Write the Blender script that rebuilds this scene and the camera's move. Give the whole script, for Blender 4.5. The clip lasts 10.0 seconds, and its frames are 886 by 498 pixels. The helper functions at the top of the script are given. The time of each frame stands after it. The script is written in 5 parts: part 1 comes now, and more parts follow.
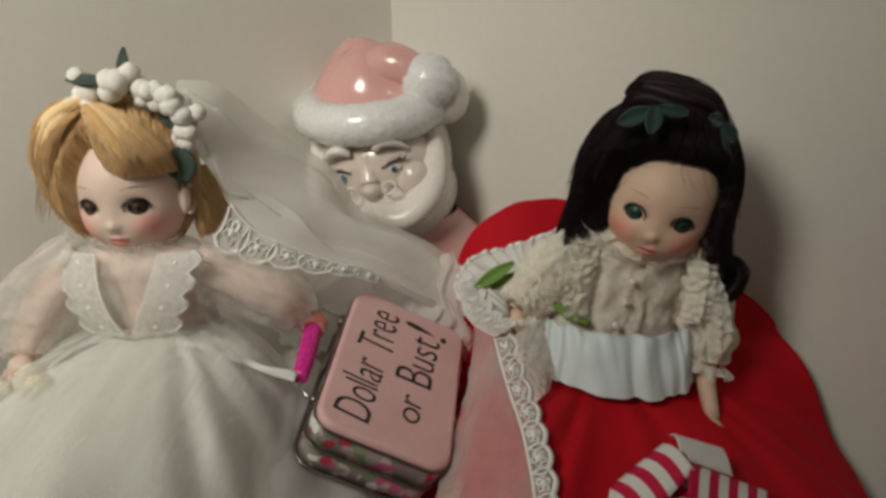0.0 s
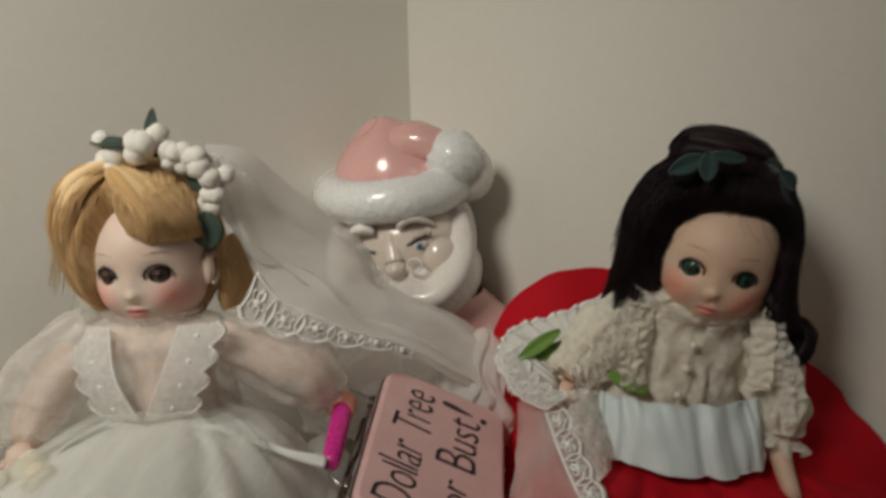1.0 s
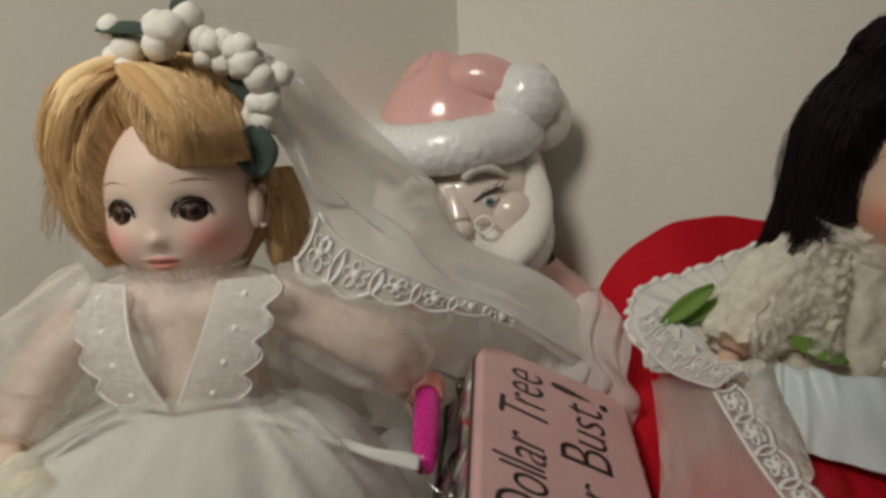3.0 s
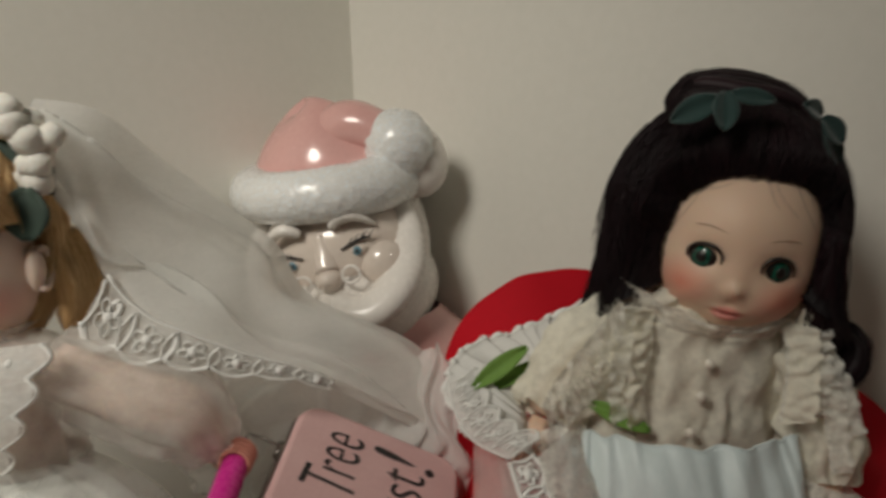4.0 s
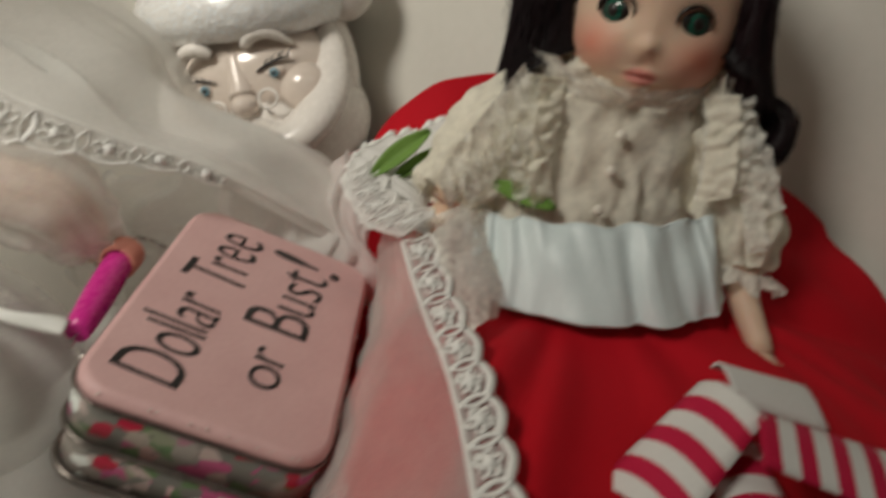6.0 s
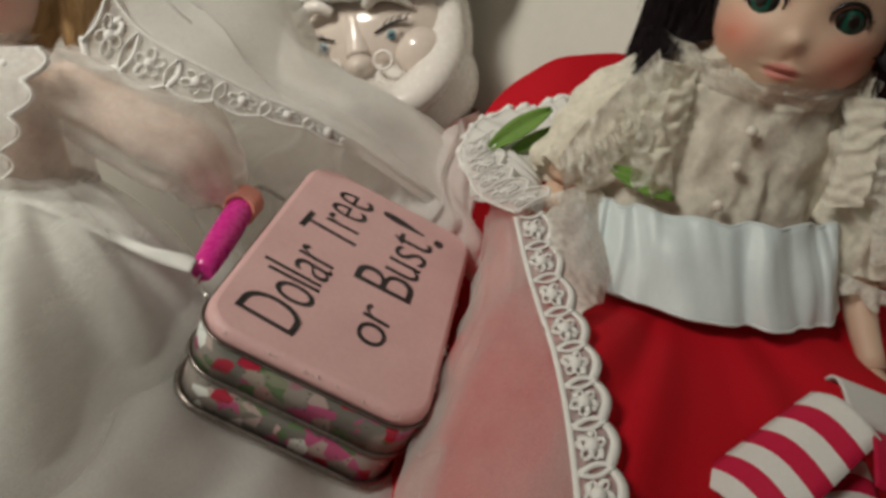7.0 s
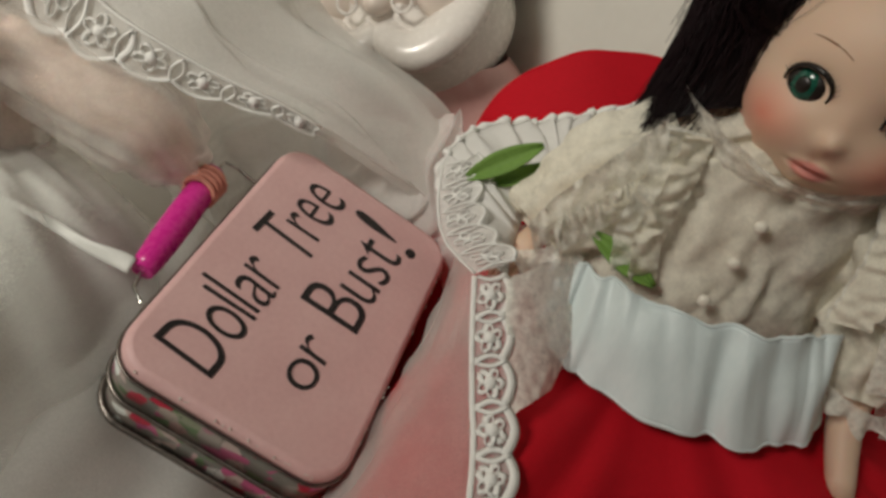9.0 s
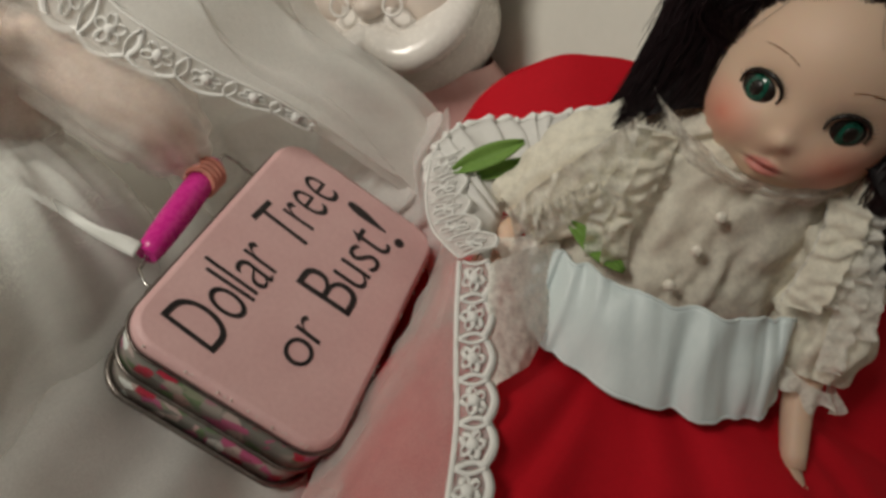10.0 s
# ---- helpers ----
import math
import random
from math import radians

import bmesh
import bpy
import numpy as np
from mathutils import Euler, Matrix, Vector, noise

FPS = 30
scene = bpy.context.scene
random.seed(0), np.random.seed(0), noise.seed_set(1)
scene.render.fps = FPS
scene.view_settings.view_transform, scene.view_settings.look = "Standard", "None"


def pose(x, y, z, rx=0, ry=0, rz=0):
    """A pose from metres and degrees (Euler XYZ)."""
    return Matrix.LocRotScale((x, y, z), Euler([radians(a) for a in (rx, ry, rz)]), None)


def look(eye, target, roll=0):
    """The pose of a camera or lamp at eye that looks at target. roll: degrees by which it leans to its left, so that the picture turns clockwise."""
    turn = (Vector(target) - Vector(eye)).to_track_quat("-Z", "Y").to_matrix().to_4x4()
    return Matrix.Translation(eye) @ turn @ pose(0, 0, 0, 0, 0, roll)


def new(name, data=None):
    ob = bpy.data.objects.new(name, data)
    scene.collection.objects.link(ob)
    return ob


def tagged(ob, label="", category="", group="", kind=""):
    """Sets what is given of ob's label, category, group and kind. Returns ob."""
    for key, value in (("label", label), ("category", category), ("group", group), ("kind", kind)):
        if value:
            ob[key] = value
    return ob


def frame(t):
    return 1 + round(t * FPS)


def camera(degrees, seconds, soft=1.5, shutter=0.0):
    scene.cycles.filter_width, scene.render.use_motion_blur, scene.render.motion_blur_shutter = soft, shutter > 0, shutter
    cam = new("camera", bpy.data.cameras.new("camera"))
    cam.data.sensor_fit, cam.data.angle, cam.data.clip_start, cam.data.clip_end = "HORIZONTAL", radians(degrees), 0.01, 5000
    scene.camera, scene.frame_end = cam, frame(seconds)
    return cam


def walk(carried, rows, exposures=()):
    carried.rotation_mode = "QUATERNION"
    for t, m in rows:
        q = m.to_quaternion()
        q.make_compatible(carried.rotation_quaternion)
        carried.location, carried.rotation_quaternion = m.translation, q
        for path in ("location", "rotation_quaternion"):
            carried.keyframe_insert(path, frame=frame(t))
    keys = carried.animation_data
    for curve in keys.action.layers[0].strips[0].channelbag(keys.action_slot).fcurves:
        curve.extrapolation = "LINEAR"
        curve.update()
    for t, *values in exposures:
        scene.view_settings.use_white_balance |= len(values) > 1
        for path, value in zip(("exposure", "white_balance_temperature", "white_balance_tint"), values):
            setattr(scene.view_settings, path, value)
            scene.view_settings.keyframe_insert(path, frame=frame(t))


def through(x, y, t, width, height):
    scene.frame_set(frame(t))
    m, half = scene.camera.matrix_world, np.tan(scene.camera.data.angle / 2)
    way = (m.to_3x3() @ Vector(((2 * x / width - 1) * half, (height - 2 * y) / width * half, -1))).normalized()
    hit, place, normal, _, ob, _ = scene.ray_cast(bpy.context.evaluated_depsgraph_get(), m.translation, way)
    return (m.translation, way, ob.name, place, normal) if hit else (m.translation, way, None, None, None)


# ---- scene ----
cam = camera(65.8, 10.0, soft=3.2, shutter=0.4)
PATH = [
    # seconds, eye, yaw, pitch, roll in degrees
    (0, (0.0018, 0.0000, 0.2996), 0.23, -17.98, -0.09),
    (0.5, (-0.0004, 0.0053, 0.2957), 0.87, -15.80, -0.91),
    (1, (-0.0204, 0.0191, 0.2695), 0.13, -8.81, -1.44),
    (1.5, (-0.0541, 0.0477, 0.2357), -1.26, -9.18, -1.88),
    (2, (-0.0764, 0.0765, 0.2268), -1.68, -9.51, -1.63),
    (2.2, (-0.0837, 0.0864, 0.2199), -1.81, -9.29, -1.46),
    (3.3, (-0.0612, 0.1105, 0.2307), -0.35, -8.12, -2.27),
    (3.5, (-0.0465, 0.1141, 0.2306), -1.20, -7.28, -1.84),
    (4, (0.0009, 0.1139, 0.2378), -1.80, -6.39, -2.16),
    (4.5, (0.0328, 0.1141, 0.2414), -2.33, -6.80, -2.07),
    (5, (0.0522, 0.1221, 0.2285), -2.67, -6.88, -2.30),
    (5.5, (0.0627, 0.1288, 0.2066), -3.82, -10.23, -2.10),
    (6, (0.0310, 0.1268, 0.1843), -3.21, -14.07, -2.39),
    (6.2, (0.0150, 0.1258, 0.1757), -2.21, -14.37, -1.98),
    (7.3, (0.0224, 0.1237, 0.1912), 7.19, -20.51, 3.65),
    (7.5, (0.0342, 0.1347, 0.1924), 10.30, -23.46, 4.36),
    (8, (0.0444, 0.1580, 0.2253), 9.25, -24.49, 6.89),
    (8.5, (0.0431, 0.1649, 0.2293), 8.18, -27.74, 9.43),
    (9, (0.0403, 0.1717, 0.2376), 6.58, -28.40, 8.93),
    (9.5, (0.0404, 0.1616, 0.2391), 6.34, -28.31, 9.51),
    (10, (0.0425, 0.1543, 0.2410), 5.25, -27.98, 10.05),
]


def aimed(eye, yaw, pitch, roll):
    a, b = radians(yaw), radians(pitch)
    ahead = Vector((-math.sin(a) * math.cos(b), math.cos(a) * math.cos(b), math.sin(b)))
    return look(eye, Vector(eye) + ahead, roll)


walk(cam, [(t, aimed(eye, yaw, pitch, roll)) for t, eye, yaw, pitch, roll in PATH],
     exposures=[(0.0, -0.10, 6500, 10), (0.6, -0.18, 6500, 10), (2.0, -0.32, 6500, 10), (3.5, -0.26, 6500, 10), (4.5, -0.15, 6500, 10), (5.5, 0.04, 6500, 10), (7.5, 0.22, 6500, 10), (10.0, 0.08, 6500, 10)])

# ---- light ----
world = bpy.data.worlds.new("room_air")
scene.world = world
world.use_nodes = True
world.node_tree.nodes["Background"].inputs["Color"].default_value = (0.9, 0.87, 0.8, 1)
world.node_tree.nodes["Background"].inputs["Strength"].default_value = 0.02


def area_lamp(name, at, target, size, watts, colour, spread=180):
    data = bpy.data.lights.new(name, "AREA")
    data.shape, data.size, data.energy, data.color = "DISK", size, watts, colour
    data.spread = radians(spread)
    ob = new(name, data)
    ob.matrix_world = look(at, target)
    return ob


# Added light, no lamp known; its narrow spread also imitates lens darkening at edges.
area_lamp("added_left_light", (-0.40, -0.15, 0.70), (-0.18, 0.48, 0.24), 0.26, 1.08, (1.0, 0.945, 0.84), 82)
# Unseen light on the right, set by the shadows on the left wall.
area_lamp("unseen_right_light", (0.62, -0.62, 0.98), (-0.2, 0.45, 0.42), 0.16, 0.62, (1.0, 0.94, 0.82))

# ---- materials ----


class Nodes:
    """Small helper that wires one node material."""

    def __init__(self, name):
        self.material = bpy.data.materials.new(name)
        self.material.use_nodes = True
        self.tree = self.material.node_tree
        self.bsdf = self.tree.nodes["Principled BSDF"]
        self.out = self.tree.nodes["Material Output"]
        self.coord = self.tree.nodes.new("ShaderNodeTexCoord").outputs["Object"]

    def add(self, kind, **settings):
        node = self.tree.nodes.new("ShaderNode" + kind)
        for key, value in settings.items():
            node.inputs[key.replace("_", " ")].default_value = value
        return node

    def link(self, a, b):
        self.tree.links.new(a, b)

    def noise(self, scale, detail=4, stretch=None):
        node = self.add("TexNoise", Scale=scale, Detail=detail)
        if stretch:
            mapping = self.add("Mapping", Scale=stretch)
            self.link(self.coord, mapping.inputs["Vector"])
            self.link(mapping.outputs[0], node.inputs["Vector"])
        else:
            self.link(self.coord, node.inputs["Vector"])
        return node.outputs["Fac"]

    def ramp(self, fac, low, high, a=0.0, b=1.0):
        node = self.add("MapRange")
        for i, value in zip((1, 2, 3, 4), (low, high, a, b)):
            node.inputs[i].default_value = value
        self.link(fac, node.inputs[0])
        return node.outputs[0]

    def mix(self, fac, a, b):
        node = self.tree.nodes.new("ShaderNodeMix")
        node.data_type = "RGBA"
        for socket, value in ((node.inputs["A"], a), (node.inputs["B"], b)):
            pick = [s for s in node.inputs if s.name == socket.name and s.type == "RGBA"][0]
            if isinstance(value, tuple):
                pick.default_value = (*value, 1)
            else:
                self.link(value, pick)
        if isinstance(fac, float):
            node.inputs["Factor"].default_value = fac
        else:
            self.link(fac, node.inputs["Factor"])
        return [s for s in node.outputs if s.type == "RGBA"][0]

    def blob(self, centre, radii, soft=(0.5, 1.2)):
        """1 inside an ellipsoid in the thing's own space, 0 outside."""
        sub = self.tree.nodes.new("ShaderNodeVectorMath")
        sub.operation = "SUBTRACT"
        self.link(self.coord, sub.inputs[0])
        sub.inputs[1].default_value = centre
        div = self.tree.nodes.new("ShaderNodeVectorMath")
        div.operation = "DIVIDE"
        self.link(sub.outputs[0], div.inputs[0])
        div.inputs[1].default_value = radii
        size = self.tree.nodes.new("ShaderNodeVectorMath")
        size.operation = "LENGTH"
        self.link(div.outputs[0], size.inputs[0])
        return self.ramp(size.outputs["Value"], soft[0], soft[1], 1.0, 0.0)

    def bump(self, fac, strength, distance=0.001):
        node = self.add("Bump", Strength=strength, Distance=distance)
        self.link(fac, node.inputs["Height"])
        self.link(node.outputs[0], self.bsdf.inputs["Normal"])


def surface(name, dark, light, rough=0.6, coarse=30, fine=400, bump=0.2, distance=0.0006, metal=0.0, sheen=0.0, coat=0.0, under=0.0, stretch=None, gloss=0.5):
    n = Nodes(name)
    both = n.add("Math")
    both.operation = "ADD"
    a, b = n.noise(coarse, 3), n.noise(fine, 5, stretch)
    n.link(n.ramp(a, 0.3, 0.7, 0, 0.6), both.inputs[0])
    n.link(n.ramp(b, 0.3, 0.7, 0, 0.4), both.inputs[1])
    n.link(n.mix(both.outputs[0], dark, light), n.bsdf.inputs["Base Color"])
    n.link(n.ramp(b, 0.2, 0.8, max(rough - 0.08, 0.02), min(rough + 0.08, 1)), n.bsdf.inputs["Roughness"])
    n.bsdf.inputs["Metallic"].default_value = metal
    n.bsdf.inputs["Sheen Weight"].default_value = sheen
    n.bsdf.inputs["Coat Weight"].default_value = coat
    n.bsdf.inputs["Specular IOR Level"].default_value = gloss
    if under:
        n.bsdf.inputs["Subsurface Weight"].default_value = under
        n.bsdf.inputs["Subsurface Radius"].default_value = (0.004, 0.002, 0.0015)
        n.bsdf.inputs["Subsurface Scale"].default_value = 1.0
    n.bump(b, bump, distance)
    return n.material


def sheer(name, colour, low, high, weave=2600.0, clouds=26.0, stretch=None, through=0.4):
    """Net or organza: threads that scatter light, and holes between them."""
    n = Nodes(name)
    n.tree.nodes.remove(n.bsdf)
    dense = n.ramp(n.noise(clouds, 4, stretch), 0.3, 0.72, low, high)
    thread = n.ramp(n.noise(weave, 2), 0.35, 0.65, 0.88, 1.12)
    times = n.add("Math")
    times.operation = "MULTIPLY"
    n.link(dense, times.inputs[0])
    n.link(thread, times.inputs[1])
    diffuse, trans, clear = n.add("BsdfDiffuse", Color=(*colour, 1)), n.add("BsdfTranslucent", Color=(*colour, 1)), n.add("BsdfTransparent")
    half, whole = n.add("MixShader", Fac=through), n.add("MixShader")
    n.link(diffuse.outputs[0], half.inputs[1])
    n.link(trans.outputs[0], half.inputs[2])
    n.link(times.outputs[0], whole.inputs[0])
    n.link(clear.outputs[0], whole.inputs[1])
    n.link(half.outputs[0], whole.inputs[2])
    n.link(whole.outputs[0], n.out.inputs["Surface"])
    return n.material


def vinyl(name, skin, blush, cheeks, lips):
    """Painted doll vinyl: blush and lips are paint on the face."""
    n = Nodes(name)
    tone = n.mix(n.noise(60, 3), tuple(c * 0.94 for c in skin), skin)
    for centre, radii in cheeks:
        fac = n.add("Math")
        fac.operation = "MULTIPLY"
        n.link(n.blob(centre, radii, (0.0, 1.3)), fac.inputs[0])
        fac.inputs[1].default_value = 0.95
        tone = n.mix(fac.outputs[0], tone, blush)
    for centre, radii in lips:
        tone = n.mix(n.blob(centre, radii, (0.75, 1.1)), tone, (0.66, 0.25, 0.21))
    n.link(tone, n.bsdf.inputs["Base Color"])
    n.bsdf.inputs["Roughness"].default_value = 0.55
    n.bsdf.inputs["Subsurface Weight"].default_value = 0.15
    n.bsdf.inputs["Subsurface Radius"].default_value = (0.004, 0.002, 0.001)
    n.bsdf.inputs["Subsurface Scale"].default_value = 1.0
    n.bump(n.noise(900, 3), 0.05, 0.0004)
    return n.material


def hair_fibre(name, dark, light, rough=0.42, gloss=0.5):
    n = Nodes(name)
    geo = n.tree.nodes.new("ShaderNodeNewGeometry").outputs["Random Per Island"]
    n.link(n.mix(geo, dark, light), n.bsdf.inputs["Base Color"])
    n.bsdf.inputs["Roughness"].default_value = rough
    n.bsdf.inputs["Specular IOR Level"].default_value = gloss
    n.bump(n.noise(700, 4, (1, 1, 0.12)), 0.5, 0.0008)
    return n.material


def litho(name):
    """Printed tin: small bright flowers on pale mint, scuffed."""
    n = Nodes(name)
    cells = n.add("TexVoronoi", Scale=190.0)
    n.link(n.coord, cells.inputs["Vector"])
    hue = n.tree.nodes.new("ShaderNodeSeparateColor")
    n.link(cells.outputs["Color"], hue.inputs[0])
    tone = n.mix(n.ramp(n.noise(45, 2), 0.45, 0.55), (0.17, 0.17, 0.15), (0.30, 0.27, 0.24))
    for low, colour in ((0.45, (0.46, 0.09, 0.21)), (0.60, (0.12, 0.20, 0.09)), (0.68, (0.45, 0.36, 0.33)), (0.84, (0.42, 0.02, 0.05)), (0.92, (0.75, 0.78, 0.74))):
        step = n.ramp(hue.outputs[0], low, low + 0.02)
        tone = n.mix(step, tone, colour)
    dots = n.add("TexVoronoi", Scale=330.0)
    n.link(n.coord, dots.inputs["Vector"])
    tone = n.mix(n.ramp(dots.outputs["Distance"], 0.14, 0.2, 0.8, 0.0), tone, (0.05, 0.04, 0.05))
    n.link(tone, n.bsdf.inputs["Base Color"])
    n.bsdf.inputs["Roughness"].default_value = 0.32
    n.bump(n.noise(300, 3), 0.1, 0.0004)
    return n.material


def glitter(name, base):
    """White glaze with fine sparkling grains set in it."""
    n = Nodes(name)
    grain = n.add("TexVoronoi", Scale=900.0)
    n.link(n.coord, grain.inputs["Vector"])
    split = n.tree.nodes.new("ShaderNodeSeparateColor")
    n.link(grain.outputs["Color"], split.inputs[0])
    n.link(n.mix(n.ramp(split.outputs[0], 0.8, 0.82), base, (0.85, 0.9, 0.93)), n.bsdf.inputs["Base Color"])
    n.link(n.ramp(split.outputs[1], 0.0, 1.0, 0.12, 0.5), n.bsdf.inputs["Roughness"])
    n.bsdf.inputs["Coat Weight"].default_value = 0.6
    n.bsdf.inputs["Coat Roughness"].default_value = 0.1
    lumps = n.add("Math")
    lumps.operation = "ADD"
    n.link(split.outputs[2], lumps.inputs[0])
    n.link(n.ramp(n.noise(170, 2), 0.3, 0.7, 0.0, 5.0), lumps.inputs[1])
    n.bump(lumps.outputs[0], 0.35, 0.0004)
    return n.material


WALL = surface("wall_paint", (0.76, 0.745, 0.675), (0.82, 0.80, 0.735), 0.75, 3, 160, 0.12, 0.0008)
CEILING = surface("ceiling_paint", (0.72, 0.7, 0.65), (0.78, 0.76, 0.71), 0.8, 3, 120, 0.15)
CLOTH = surface("table_cloth", (0.3, 0.27, 0.21), (0.42, 0.38, 0.3), 0.9, 12, 700, 0.4)
TULLE = sheer("white_tulle", (0.90, 0.90, 0.86), 0.26, 0.44, clouds=70.0, stretch=(1.0, 0.16, 0.5))
VEIL_NET = sheer("veil_net", (0.98, 0.98, 0.95), 0.56, 0.76, clouds=30.0, stretch=(0.45, 0.6, 1.3))
ORGANZA = sheer("organza", (0.93, 0.90, 0.86), 0.28, 0.54, clouds=70.0)
LACE_NET = sheer("lace_net", (0.92, 0.91, 0.88), 0.5, 0.74, clouds=160.0)
DENSE_LACE = sheer("dense_lace_net", (0.92, 0.91, 0.88), 0.66, 0.95, clouds=260.0)
LACE = surface("lace_thread", (0.84, 0.835, 0.80), (0.91, 0.905, 0.87), 0.8, 60, 1500, 0.5, 0.0004, gloss=0.12)
WHITE_SATIN = surface("white_satin", (0.70, 0.71, 0.665), (0.79, 0.80, 0.76), 0.5, 20, 900, 0.1, 0.0004, sheen=0.3)
BLUE_SATIN = surface("pale_blue_satin", (0.64, 0.74, 0.75), (0.74, 0.83, 0.83), 0.42, 25, 700, 0.12, 0.0004, sheen=0.3, stretch=(1, 1, 0.15))
CREAM_LACE = sheer("cream_blouse_net", (0.95, 0.915, 0.79), 0.70, 1.0, clouds=240.0, through=0.18)
THIN_NET = sheer("thin_net", (0.88, 0.86, 0.82), 0.38, 0.58, clouds=24.0)
FRILL = sheer("frill_net", (0.95, 0.935, 0.86), 0.45, 0.95, clouds=330.0, through=0.22)
CREAM = surface("aged_cream_cloth", (0.52, 0.46, 0.33), (0.68, 0.62, 0.49), 0.85, 40, 900, 0.5)
RED = surface("red_taffeta", (0.46, 0.006, 0.014), (0.58, 0.010, 0.022), 0.74, 18, 800, 0.15, 0.0005, gloss=0.12)
CRIMSON = surface("crimson_stripe", (0.48, 0.012, 0.05), (0.56, 0.02, 0.07), 0.6, 30, 900, 0.2, gloss=0.12)
STRIPE_WHITE = surface("white_stripe", (0.66, 0.65, 0.62), (0.76, 0.75, 0.72), 0.7, 30, 900, 0.2, gloss=0.12)
PLUM = surface("plum_knot_hollow", (0.14, 0.01, 0.05), (0.2, 0.015, 0.07), 0.6, 30, 900, 0.2)
BLOND = hair_fibre("golden_fibre", (0.60, 0.37, 0.16), (0.95, 0.71, 0.40), 0.72, 0.25)
DARK = hair_fibre("dark_fibre", (0.005, 0.002, 0.003), (0.024, 0.008, 0.012), 0.55, 0.3)
EYE_DARK = surface("eye_dark", (0.008, 0.005, 0.004), (0.016, 0.01, 0.008), 0.35, 100, 900, 0.0)
EYE_BROWN = surface("eye_brown", (0.06, 0.026, 0.018), (0.17, 0.085, 0.055), 0.16, 300, 1500, 0.0)
EYE_GREEN = surface("eye_green", (0.005, 0.04, 0.03), (0.015, 0.13, 0.08), 0.16, 300, 1500, 0.0)
BROW = surface("brow_paint", (0.3, 0.17, 0.1), (0.38, 0.22, 0.14), 0.6)
INK = surface("black_marker", (0.008, 0.006, 0.007), (0.02, 0.016, 0.016), 0.45, 200, 900, 0.1)
GLAZE = surface("white_glaze", (0.80, 0.76, 0.71), (0.86, 0.82, 0.77), 0.26, 20, 300, 0.05, coat=0.3)
PINK_GLAZE = surface("pink_glaze", (0.70, 0.39, 0.36), (0.78, 0.46, 0.43), 0.22, 15, 300, 0.05, coat=0.4)
FACE_GLAZE = surface("face_glaze", (0.7, 0.61, 0.53), (0.76, 0.67, 0.6), 0.2, 20, 300, 0.05, coat=0.5)
BLUE_DOT = surface("blue_dot", (0.1, 0.22, 0.28), (0.16, 0.3, 0.36), 0.2)
GLITTER = glitter("glitter_glaze", (0.82, 0.82, 0.8))
PINK = surface("pink_paint", (0.66, 0.40, 0.395), (0.76, 0.50, 0.485), 0.5, 45, 500, 0.3, 0.0006)
CHIP = surface("bare_chip", (0.62, 0.55, 0.5), (0.78, 0.72, 0.66), 0.35, 200, 900, 0.3, metal=0.3)
TIN = surface("worn_tin", (0.12, 0.1, 0.09), (0.3, 0.27, 0.24), 0.35, 90, 600, 0.2, metal=0.9)
STEEL = surface("steel_wire", (0.45, 0.43, 0.4), (0.6, 0.58, 0.55), 0.25, 90, 600, 0.1, metal=1.0)
PRINT = litho("printed_tin")
HOT_PINK = surface("hot_pink_plastic", (0.62, 0.02, 0.25), (0.72, 0.035, 0.33), 0.28, 60, 400, 0.05)
RUBBER = surface("peach_rubber", (0.68, 0.27, 0.2), (0.76, 0.34, 0.26), 0.6)
LEAF = surface("dark_green_leaf", (0.022, 0.04, 0.03), (0.045, 0.075, 0.055), 0.7, 90, 900, 0.3)
TEAL_LEAF = surface("teal_velvet_leaf", (0.005, 0.026, 0.024), (0.012, 0.05, 0.044), 0.75, 90, 900, 0.4, sheen=0.4)
GREEN = surface("green_ribbon", (0.13, 0.25, 0.05), (0.21, 0.35, 0.085), 0.5, 60, 900, 0.2, gloss=0.12)
PETAL = surface("white_petal", (0.76, 0.74, 0.67), (0.85, 0.83, 0.77), 0.7, 80, 700, 0.3, under=0.1, gloss=0.12)
CREAM_PETAL = surface("cream_petal", (0.70, 0.64, 0.48), (0.84, 0.79, 0.66), 0.75, 80, 700, 0.3, under=0.1, gloss=0.12)
PEARL = surface("pearl", (0.80, 0.75, 0.64), (0.86, 0.82, 0.72), 0.3, 80, 700, 0.0, coat=0.6)
SKIN_FAIR = vinyl("fair_vinyl", (0.80, 0.63, 0.53), (0.80, 0.30, 0.26), [((-0.0185, 0.005, -0.0115), (0.0100, 0.03, 0.0090)), ((0.0185, 0.005, -0.0115), (0.0100, 0.03, 0.0090))],
                  [((0.0, 0.0, -0.0187), (0.0064, 0.02, 0.0029))])
SKIN_WARM = vinyl("warm_vinyl", (0.75, 0.54, 0.40), (0.74, 0.27, 0.19), [((-0.0185, 0.005, -0.0115), (0.0100, 0.03, 0.0090)), ((0.0185, 0.005, -0.0115), (0.0100, 0.03, 0.0090))],
                  [((0.0, 0.0, -0.0195), (0.0062, 0.02, 0.0030))])

# ---- mesh tools ----
V = Vector


